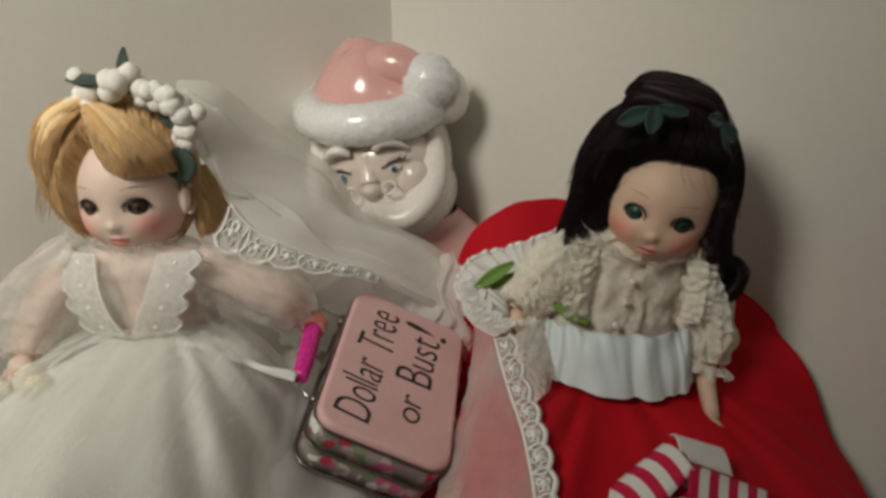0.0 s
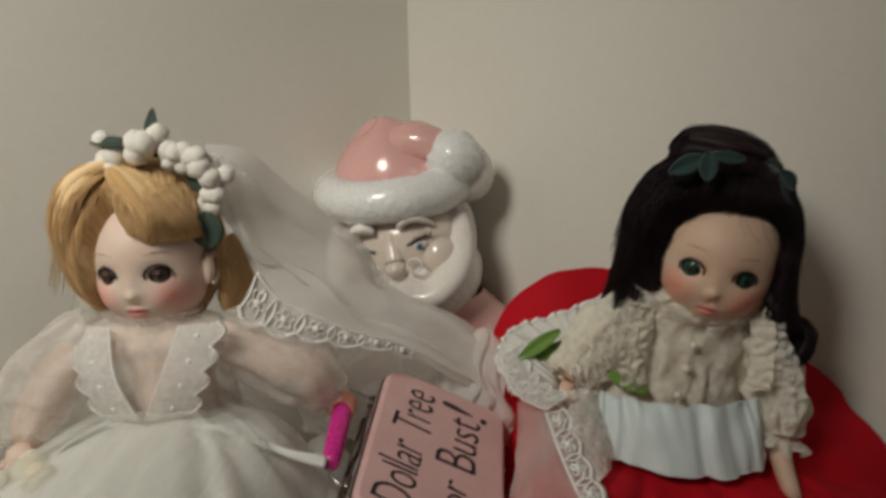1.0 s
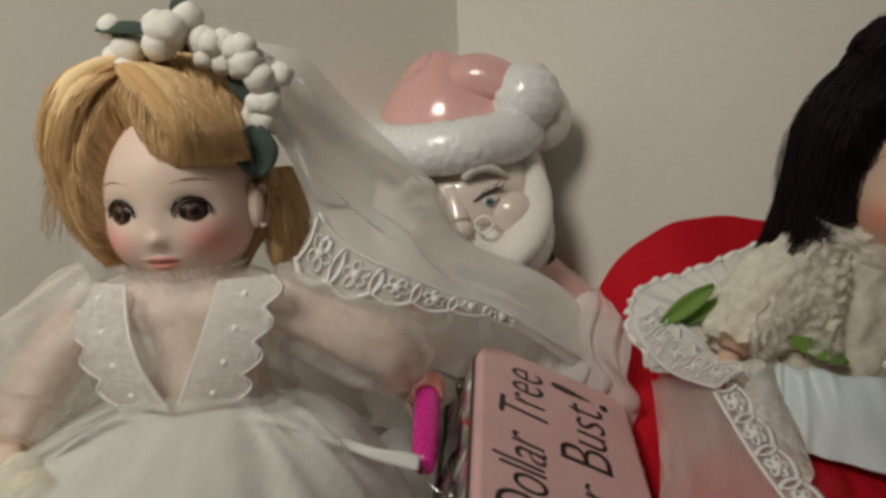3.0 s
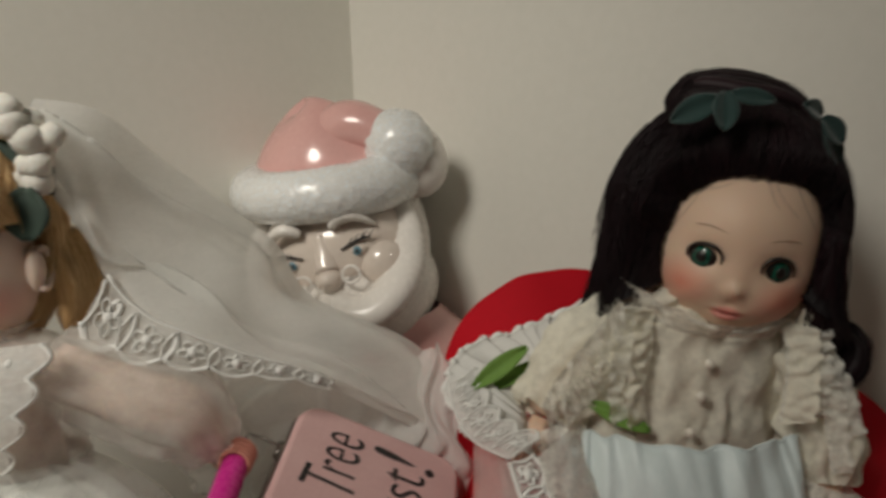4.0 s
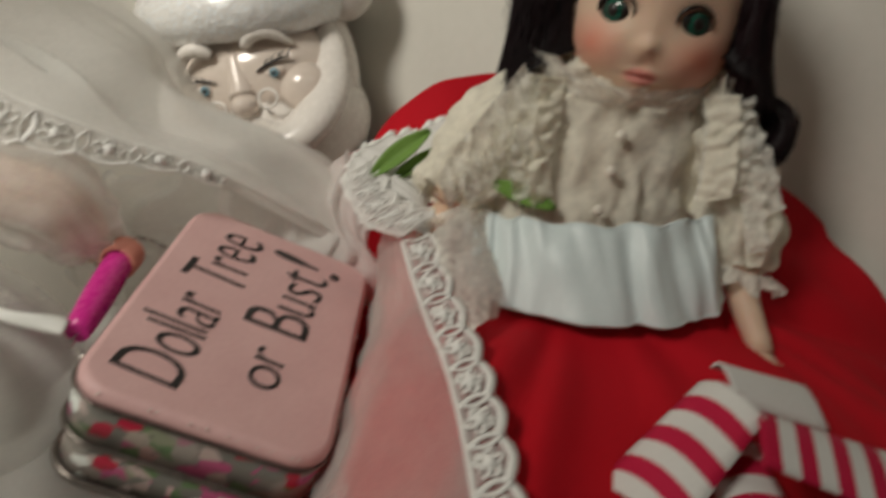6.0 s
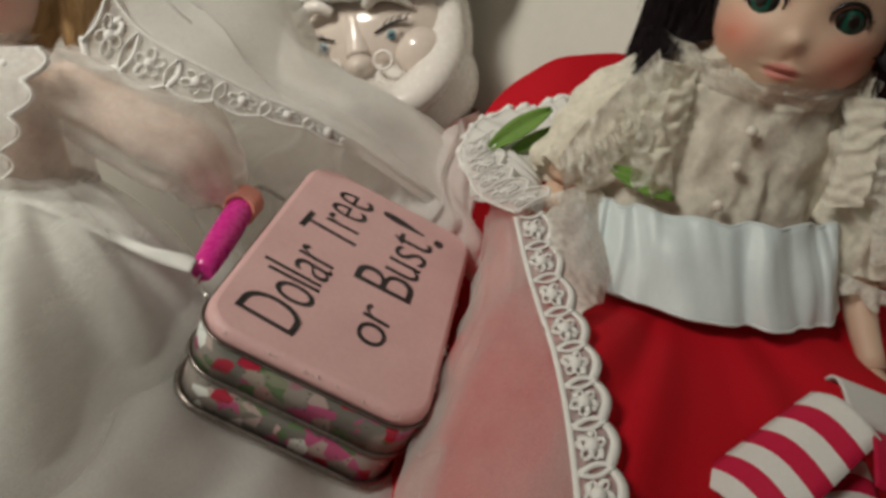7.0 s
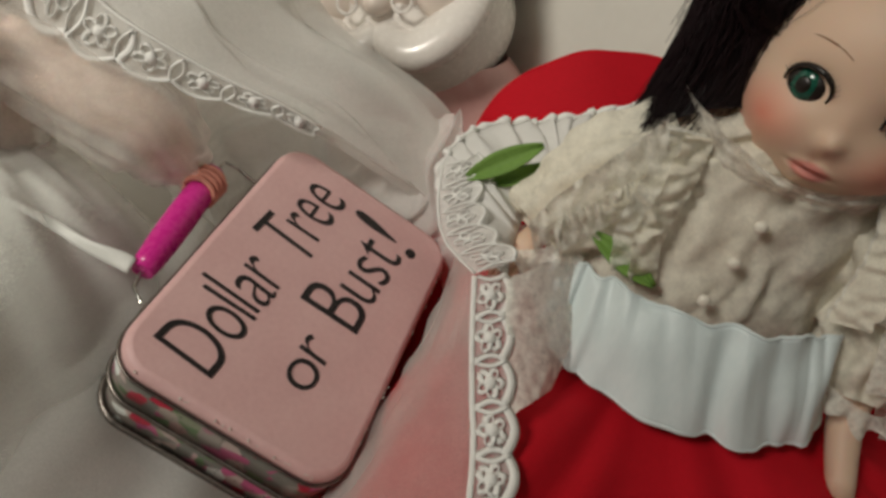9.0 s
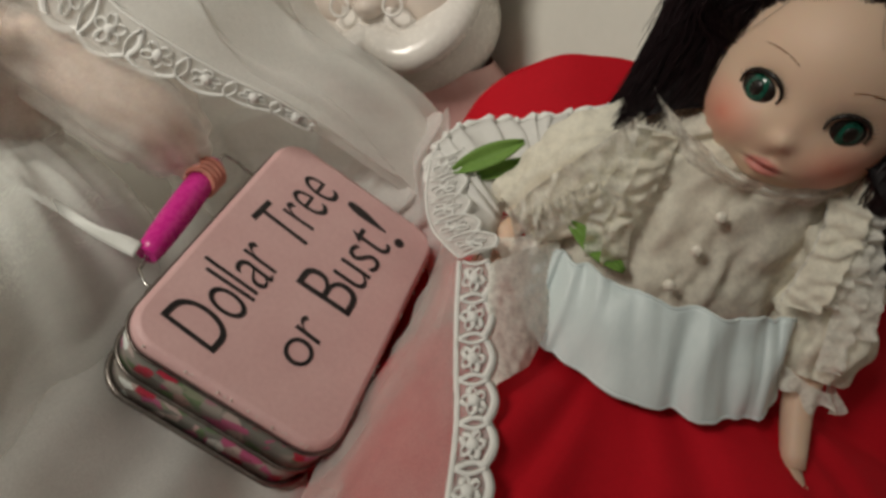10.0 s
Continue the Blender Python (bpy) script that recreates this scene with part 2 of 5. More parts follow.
class Acc:
    """Collects the faces of one mesh."""

    def __init__(self):
        self.v, self.f, self.m = [], [], []

    def grid(self, fn, nu, nv, mat=0, cu=False, cv=False, keep=None):
        base, pu, pv = len(self.v), nu + (not cu), nv + (not cv)
        for i in range(pu):
            for j in range(pv):
                self.v.append(tuple(fn(i / nu, j / nv)))
        for i in range(nu):
            for j in range(nv):
                a, b = i % pu, (i + 1) % pu
                c, d = j % pv, (j + 1) % pv
                quad = (base + a * pv + c, base + b * pv + c, base + b * pv + d, base + a * pv + d)
                if keep is None or keep(*[sum(self.v[q][k] for q in quad) / 4 for k in range(3)]):
                    self.f.append(quad)
                    self.m.append(mat)

    def tube(self, pts, rad, mat=0, n=6, flat=1.0, up=(0, 0, 1)):
        pts = [V(p) for p in pts]
        base, last = len(self.v), len(pts) - 1
        side = None
        for i, p in enumerate(pts):
            d = (pts[min(i + 1, last)] - pts[max(i - 1, 0)]).normalized()
            a = d.cross(V(up)) if side is None else side - d * side.dot(d)
            if a.length < 1e-6:
                a = d.cross(V((1, 0, 0)))
            side = a.normalized()
            b = d.cross(side)
            r = rad(i / last) if callable(rad) else rad
            for k in range(n):
                w = 2 * math.pi * k / n
                self.v.append(tuple(p + side * (r * math.cos(w)) + b * (r * flat * math.sin(w))))
        for i in range(last):
            for k in range(n):
                self.f.append((base + i * n + k, base + i * n + (k + 1) % n, base + (i + 1) * n + (k + 1) % n, base + (i + 1) * n + k))
                self.m.append(mat)
        self.f.append(tuple(base + k for k in reversed(range(n))))
        self.f.append(tuple(base + last * n + k for k in range(n)))
        self.m += [mat, mat]

    def ball(self, c, r, mat=0, turn=None, nu=18, nv=12, warp=None):
        c, r = V(c), V(r) if hasattr(r, "__len__") else V((r, r, r))

        def at(u, v):
            a, b = 2 * math.pi * u, math.pi * (v * 0.998 + 0.001)
            d = V((math.sin(b) * math.cos(a), math.sin(b) * math.sin(a), math.cos(b)))
            p = V((d.x * r.x, d.y * r.y, d.z * r.z))
            if warp:
                p = p * warp(d)
            if turn:
                p = turn @ p
            return c + p
        self.grid(at, nu, nv, mat, cu=True)

    def band(self, pts, across, mat=0, n=6, bow=0.0):
        """A strip along pts; across gives its width vector at each point."""
        out = len(pts)
        self.grid(lambda u, v: V(pts[round(u * (out - 1))]) + V(across[round(u * (out - 1))]) * v + V((0, 0, bow * math.sin(math.pi * v))), out - 1, n, mat)

    def done(self, name, mats, matrix=None, smooth=True):
        mesh = bpy.data.meshes.new(name)
        inv = matrix.inverted() if matrix else None
        mesh.from_pydata([tuple(inv @ V(p)) for p in self.v] if inv else self.v, [], self.f)
        for m in mats:
            mesh.materials.append(m)
        mesh.polygons.foreach_set("material_index", self.m)
        mesh.polygons.foreach_set("use_smooth", [smooth] * len(self.f))
        mesh.update()
        ob = new(name, mesh)
        if matrix:
            ob.matrix_world = matrix
        return ob


def part(name, acc, mats, parent, label="", thick=0.0, smooth=True):
    """One mesh object under a thing or under a part."""
    ob = acc.done(name, mats if isinstance(mats, list) else [mats], smooth=smooth)
    if parent is not None:
        ob.parent = parent
        ob.matrix_parent_inverse = parent.matrix_world.inverted()
    if thick:
        solid = ob.modifiers.new("thickness", "SOLIDIFY")
        solid.thickness, solid.offset = thick, 0.0
    return tagged(ob, label) if label else ob


def thing(name, at, label, category, group="", kind=""):
    ob = new(name)
    ob.empty_display_size = 0.02
    ob.matrix_world = Matrix.Translation(at)
    return tagged(ob, label, category, group, kind)


def spline(pts, n, closed=False):
    """A smooth line through pts, n points long."""
    pts = [V(p) for p in pts]
    k = len(pts)
    out = []
    for i in range(n):
        s = i / n * k if closed else i / (n - 1) * (k - 1)
        j = min(int(s), k - 1 if closed else k - 2)
        f = s - j

        def p(q):
            return pts[q % k] if closed else pts[max(0, min(k - 1, q))]
        a, b, c, d = p(j - 1), p(j), p(j + 1), p(j + 2)
        out.append(0.5 * ((2 * b) + (c - a) * f + (2 * a - 5 * b + 4 * c - d) * f * f + (3 * b - a - 3 * c + d) * f ** 3))
    return out


def wob(p, scale, seed=0.0):
    return noise.noise(V((p[0] * scale + seed, p[1] * scale - seed, p[2] * scale + 2 * seed)))


def lace(parent, pts, across, period, name="lace_trim", flip=False, cord=0.0007, ground=None):
    """Lace edging: a net ground, a straight cord, scallops and flower loops. across points to the scalloped edge."""
    pts, across = [V(p) for p in pts], [V(a) for a in across]
    n = len(pts) - 1
    run = [0.0]
    for a, b in zip(pts, pts[1:]):
        run.append(run[-1] + (b - a).length)

    def at(s, w, lift=0.0):
        s = max(0.0, min(run[-1] * 0.99999, s))
        i = next(k for k in range(n) if run[k + 1] >= s)
        f = (s - run[i]) / max(run[i + 1] - run[i], 1e-9)
        p, a, d = pts[i].lerp(pts[i + 1], f), across[i].lerp(across[i + 1], f), pts[i + 1] - pts[i]
        nor = a.cross(d).normalized() * (-1 if flip else 1)
        return p + a * w + nor * lift
    acc = Acc()
    count = max(1, round(run[-1] / period))
    step = run[-1] / count
    acc.grid(lambda u, v: at(u * run[-1], v * (0.82 + 0.13 * abs(math.sin(math.pi * u * count)))), count * 8, 4, 0)
    threads = Acc()
    threads.tube([at(run[-1] * k / (count * 6), 0.02, 0.0004) for k in range(count * 6 + 1)], cord * 0.9, 0, 5, 0.5)
    for c in range(count):
        s0 = c * step
        threads.tube([at(s0 + step * k / 10, 0.78 + 0.22 * math.sin(math.pi * k / 10), 0.0006) for k in range(11)], cord * 1.35, 0, 5, 0.35)
        mid = s0 + step * 0.5
        width = across[0].length
        for q in range(5):
            w = 2 * math.pi * q / 5 + c * 0.7
            loop = []
            for k in range(9):
                b = 2 * math.pi * k / 8
                ds = math.cos(w) * (0.17 + 0.11 * math.cos(b)) - math.sin(w) * 0.09 * math.sin(b)
                dw = math.sin(w) * (0.17 + 0.11 * math.cos(b)) + math.cos(w) * 0.09 * math.sin(b)
                loop.append(at(mid + ds * step * 1.15, 0.46 + dw * 1.15, 0.0008))
            threads.tube(loop, cord, 0, 4, 0.35)
        threads.ball(at(mid, 0.46, 0.0008), cord * 1.8, 0, nu=8, nv=6)
        for side in (0.0, 1.0):
            threads.tube([at(s0 + step * (side + (0.12 if side == 0 else -0.12) * math.sin(math.pi * k / 8)), 0.1 + 0.75 * k / 8, 0.0007) for k in range(9)], cord * 1.1, 0, 4, 0.35)
    net = part(name, acc, ground or LACE_NET, parent, "white floral lace edging")
    part("thread_pattern", threads, LACE, net, "raised white lace flowers and scallops")
    return net


# ---- the corner of the room ----
CORNER = V((-0.05, 0.694, 0))
RIGHT, LEFT = V((0.73, -0.6835, 0)), V((-0.6835, -0.73, 0))


def wall(name, a, b, outward, label):
    acc = Acc()
    a, b, o = V(a), V(b), V(outward) * 0.1
    for k, (p, q) in enumerate(((a, b), (b, b + o), (b + o, a + o), (a + o, a))):
        acc.grid(lambda u, v: p.lerp(q, u) + V((0, 0, -0.75 + 2.95 * v)), 1, 1)
    for z in (-0.75, 2.2):
        acc.grid(lambda u, v: a.lerp(b, u) + o * v + V((0, 0, z)), 1, 1)
    ob = acc.done(name, [WALL], smooth=False)
    return tagged(ob, label, "wall", kind="structure")


far_r, far_l = CORNER + RIGHT * 2.6, CORNER + LEFT * 2.6
far_c = far_r + LEFT * 2.6
wall("wall_north", CORNER, far_r, -LEFT, "plain cream painted wall meeting another in a corner")
wall("wall_west", CORNER - RIGHT * 0.1, far_l - RIGHT * 0.1, -RIGHT, "plain cream painted wall beside the corner").location = RIGHT * 0.1
# Out-of-view walls, added to close the room so light bounces.
wall("unseen_wall_east", far_r, far_c, RIGHT, "added unseen wall across the room, plain cream paint")
wall("unseen_wall_south", far_l, far_c, LEFT, "added unseen wall behind the viewer, plain cream paint")


def slab(name, z, thick, mat, label, category):
    acc = Acc()
    q = [CORNER, far_r, far_c, far_l]
    for h in (z, z + thick):
        acc.grid(lambda u, v: q[0] + (q[1] - q[0]) * u + (q[3] - q[0]) * v + V((0, 0, h)), 1, 1)
    return tagged(acc.done(name, [mat], smooth=False), label, category, kind="structure")


# Ceiling and floor lie out of view, added to enclose the bounced light.
slab("ceiling", 2.0, 0.1, CEILING, "added unseen ceiling, plain white paint", "ceiling")
slab("floor", -0.74, -0.1, CLOTH, "added unseen floor, dull brown carpet", "floor")


def table():
    root = thing("table", CORNER + (RIGHT + LEFT) * 0.4, "low table with a beige cloth top pushed into the corner", "table")
    top = Acc()
    a = CORNER + (RIGHT + LEFT) * 0.004
    for z in (0.0, -0.03):
        top.grid(lambda u, v: a + RIGHT * (0.85 * u) + LEFT * (0.85 * v) + V((0, 0, z + (0.0006 * wob((u, v, 0), 12) if z == 0 else 0))), 24, 24)
    for p, d in ((a, RIGHT), (a + LEFT * 0.85, RIGHT), (a, LEFT), (a + RIGHT * 0.85, LEFT)):
        top.grid(lambda u, v: p + d * (0.85 * u) + V((0, 0, -0.03 * v)), 8, 1)
    part("tabletop", top, CLOTH, root)
    for i in (0.05, 0.8):
        for j in (0.05, 0.8):
            leg = Acc()
            p = a + RIGHT * i + LEFT * j
            leg.tube([p + V((0, 0, z)) for z in (-0.739, -0.4, -0.03)], lambda s: 0.018 + 0.006 * s, 0, 10)
            part("leg", leg, CLOTH, root)
    return root


table()


def added_lamp_stand(at, aim, wide=0.04):
    """An added lamp stand out of view: slender stem, shade turned to the corner."""
    at, aim = V(at), V(aim)
    way = (aim - at).normalized()
    back = at - way * 0.02
    foot = V((at.x - way.x * 0.1, at.y - way.y * 0.1, -0.739))
    root = thing("added_lamp_stand", foot, "added unseen lamp stand, slender and dark, turned to the corner", "lamp", "floor lamps")
    stem = Acc()
    stem.tube([foot, foot + V((0, 0, 0.018))], 0.11, 0, 24)
    stem.tube([foot + V((0, 0, 0.018)), V((foot.x, foot.y, at.z))], 0.009, 0, 12)
    part("stem", stem, TIN, root)
    head = Acc()
    head.grid(lambda u, v: back - way * (0.09 * (1 - v)) + way.to_track_quat("Z", "Y") @ V((math.cos(6.2832 * u), math.sin(6.2832 * u), 0)) * (wide + 0.1 * v), 32, 6, 0, cu=True)
    part("shade", head, TIN, root)
    return root


# Unseen stands added behind the two lights; no such lamps are known.
added_lamp_stand((-0.40, -0.15, 0.70), (-0.18, 0.48, 0.24), 0.05)
added_lamp_stand((0.62, -0.62, 0.98), (-0.2, 0.45, 0.42))


# ---- the dolls ----


def bell(x, z, cx, cz, sx, sz):
    return math.exp(-((x - cx) / sx) ** 2 - ((z - cz) / sz) ** 2)


def head_shape(acc, mat, wide=0.0285, mouth=-0.0185):
    """A child-like vinyl head; the point between the eyes is the origin, the face looks along -y. Returns the depth of the face at x, z."""
    base = len(acc.v)

    def at(u, v):
        a, b = 2 * math.pi * u, math.pi * (v * 0.996 + 0.002)
        full = math.sin(b) if b < math.pi / 2 else math.sin(b) ** 0.56
        dx, dy, dz = full * math.sin(a), -full * math.cos(a), math.cos(b)
        z = 0.006 + dz * (0.036 if dz > 0 else 0.0340)
        x = dx * wide * (1.0 + 0.05 * bell(0, z, 0, -0.010, 1, 0.012))
        y = 0.031 + dy * (0.033 if dy < 0 else 0.036)
        if dy < 0:
            f = min(1.0, -dy * 1.8)
            out = 0.0029 * bell(x, z, 0, -0.0098, 0.0034, 0.0029) + 0.0007 * bell(x, z, 0, -0.0052, 0.003, 0.006)
            out += 0.0026 * (bell(x, z, 0.0150, -0.0130, 0.008, 0.008) + bell(x, z, -0.0150, -0.0130, 0.008, 0.008))
            out += 0.0034 * bell(x, z, 0, -0.0255, 0.0070, 0.0035) + 0.0016 * bell(x, z, 0, 0.018, 0.018, 0.012)
            out += 0.0016 * bell(x, z, 0, mouth + 0.0013, 0.0050, 0.0012) + 0.0019 * bell(x, z, 0, mouth - 0.0017, 0.0044, 0.0014)
            out -= 0.0012 * bell(x, z, 0, mouth - 0.0001, 0.0052, 0.0006) + 0.0010 * bell(x, z, 0, mouth + 0.004, 0.0014, 0.0018)
            out -= 0.0026 * (bell(x, z, 0.0128, 0.0004, 0.0070, 0.0052) + bell(x, z, -0.0128, 0.0004, 0.0070, 0.0052))
            y -= out * f
        return V((x, y, z))
    acc.grid(at, 140, 130, mat, cu=True)
    front = np.array([p for p in acc.v[base:] if p[1] < 0.031])

    def face_y(x, z):
        return float(front[np.argmin((front[:, 0] - x) ** 2 + (front[:, 2] - z) ** 2), 1])
    for s in (-1, 1):
        acc.ball((s * 0.0290, 0.027, -0.001), (0.0038, 0.0068, 0.0092), mat, Matrix.Rotation(0.45 * s, 3, "Z"), 18, 14)
        acc.tube([V((s * 0.0325, 0.0265 + 0.0058 * math.cos(w), -0.001 + 0.0080 * math.sin(w))) for w in [-2.0 + 0.4 * k for k in range(11)]], 0.0013, mat, 6)
    return face_y


def eyes(acc, dark, iris, brow, face_y, wide=0.0128):
    for s in (-1, 1):
        x = s * wide
        t = Matrix.Rotation(math.atan((face_y(x + 0.0045, 0) - face_y(x - 0.0045, 0)) / 0.009), 3, "Z")
        c = V((x, face_y(x, 0.0) + 0.0008, 0.0))
        acc.ball(c, (0.0057, 0.0026, 0.0047), dark, t, 28, 18)
        acc.ball(c + t @ V((0, -0.0009, -0.0001)), (0.0042, 0.0019, 0.0042), iris, t, 22, 16)
        acc.ball(c + t @ V((0, -0.0024, -0.0001)), (0.0021, 0.0007, 0.0022), dark, t, 14, 10)
        rim = []
        for k in range(17):
            w = -0.25 + (math.pi + 0.5) * k / 16
            x, z = c.x + 0.0059 * math.cos(w), 0.0050 * math.sin(w)
            rim.append(V((x, face_y(x, z) - 0.0007, z)))
        acc.tube(rim, lambda q: 0.0003 + 0.0005 * math.sin(math.pi * q), dark, 5)
        for k in range(2, 15):
            a = rim[k] - V((0, 0.0003, 0))
            o = (a - c) * 0.28
            acc.tube([a, a + V((o.x * 0.5, -0.0014, 0.0004)), a + V((o.x, -0.0022, 0.0016))], lambda q: 0.00015 * (1.1 - q), dark, 3)
        arc = []
        for k in range(13):
            q = k / 12
            x, z = s * (0.0075 + 0.0125 * q), 0.0096 + 0.0022 * math.sin(math.pi * (0.12 + 0.72 * q))
            arc.append(V((x, face_y(x, z) - 0.0001, z)))
        acc.tube(arc, lambda q: 0.0001 + 0.00013 * math.sin(math.pi * q), brow, 4)


def hull(phi, s, centre, radii, drop, down=(0, 0, -1), tuck=0.05):
    """A point of the hair's outer form: phi round the head from the front, s from crown to tip."""
    c, r = V(centre), V(radii)
    if s < 0.6:
        b = (s / 0.6) * math.pi * 0.5
        return c + V((math.sin(b) * math.sin(phi) * r.x, -math.sin(b) * math.cos(phi) * r.y, math.cos(b) * r.z))
    q = (s - 0.6) / 0.4
    k = 1 - tuck * q * q
    return c + V((math.sin(phi) * r.x * k, -math.cos(phi) * r.y * k, 0)) + V(down) * (drop * q)


def hair_cap(acc, mat, centre, radii, drop, opening, count, seed, down=(0, 0, -1), thin=0.00018, tuck=0.08):
    """Hair combed from the crown. opening(p) is how far inside the uncovered face a point lies; there the hair dips under."""
    rnd = random.Random(seed)
    mid = V((0, 0.031, 0.006))

    def dip(p):
        k = max(0.0, min(1.0, (opening(p) + 0.004) / 0.007))
        k = k * k * (3 - 2 * k)
        return p.lerp(mid + (p - mid) * 0.62, k)

    def base(u, v):
        phi = 2 * math.pi * u
        p = hull(phi, v * 0.97, centre, radii, drop(phi) * (1 + 0.12 * wob((math.sin(phi) * 5, math.cos(phi) * 5, 0), 2, seed)), down, tuck)
        g = wob((math.sin(phi) * 3, math.cos(phi) * 3, v * 0.3), 4.0, seed) + 0.5 * wob((math.sin(phi) * 9, math.cos(phi) * 9, v * 0.3), 4.0, seed)
        return dip(V(centre).lerp(p, 0.955 + 0.03 * g))
    acc.grid(base, 220, 90, mat, cu=True)
    for made in range(count):
        phi = rnd.uniform(0, 2 * math.pi)
        swirl, lift, end = rnd.gauss(0, 0.14), 0.985 + abs(rnd.gauss(0, 0.022)), rnd.uniform(0.78, 1.1)
        start = rnd.uniform(0.02, 0.55)
        line = []
        for k in range(14):
            s = start + (end - start) * k / 13
            p = hull(phi + swirl * s, s, centre, radii, drop(phi), down, tuck)
            p = V(centre) + (p - V(centre)) * lift
            p += V((wob(p, 45, made), wob(p, 45, made + 9), 0)) * 0.0012
            far = opening(p)
            line.append(dip(p))
            if far > 0.001:
                break
        if len(line) > 3:
            acc.tube(line, lambda q: thin * (1.25 - 0.85 * q), mat, 3)


def lock(acc, mat, pts, radius, count, seed, thin=0.00035):
    """A loose lock: many strands along one bent line."""
    rnd = random.Random(seed)
    mid = spline(pts, 22)
    acc.tube(mid, lambda q: radius * (0.66 * math.sin(math.pi * (0.12 + 0.8 * q)) + 0.03), mat, 12)
    for _ in range(count):
        a, r = rnd.uniform(0, 6.28), radius * rnd.uniform(0.7, 1.12)
        tw = rnd.gauss(0, 0.8)
        end = rnd.randint(17, 22)
        acc.tube([p + V((math.cos(a + tw * k / 22), 0.6 * math.sin(a + tw * k / 22), 0.5 * math.sin(a))) * (r * (math.sin(math.pi * (0.12 + 0.8 * k / 21)) + 0.05)) + V((wob(p, 120, 10 * a), wob(p, 120, 10 * a + 3), wob(p, 120, 10 * a + 6))) * (radius * 0.3)
                  for k, p in enumerate(mid[:end])], lambda q: thin * (1.5 - q), mat, 3)


def limb(acc, mat, inv, pts, rads, n=12):
    line = spline(pts, 16)
    k = len(rads) - 1
    acc.tube([inv @ p for p in line], lambda q: rads[min(int(q * k), k - 1)] * (1 - (q * k - min(int(q * k), k - 1))) + rads[min(int(q * k), k - 1) + 1] * (q * k - min(int(q * k), k - 1)), mat, n)


def hand_shape(acc, mat, inv, wrist, tip, size=0.006):
    w, t = V(wrist), V(tip)
    d = (t - w).normalized()
    side = d.cross(V((0, -0.4, 1))).normalized()
    acc.tube([inv @ p for p in (w, w.lerp(t, 0.3), w.lerp(t, 0.6))], lambda q: size * (0.75 + 0.3 * math.sin(math.pi * q)), mat, 10, 0.6)
    for k in range(4):
        a = w.lerp(t, 0.5) + side * (size * (k - 1.5) * 0.48)
        acc.tube([inv @ p for p in (a, a.lerp(a + d * (t - w).length * 0.5, 0.6), a + d * (t - w).length * (0.42 + 0.06 * (k in (1, 2))) + V((0, 0, -0.002)))], lambda q: size * 0.27 * (1.1 - 0.4 * q), mat, 6)
    a = w.lerp(t, 0.25) - side * size * 0.7
    acc.tube([inv @ p for p in (a, a - side * size * 0.4 + d * 0.004, a - side * size * 0.4 + d * 0.008)], lambda q: size * 0.3 * (1.1 - 0.4 * q), mat, 6)


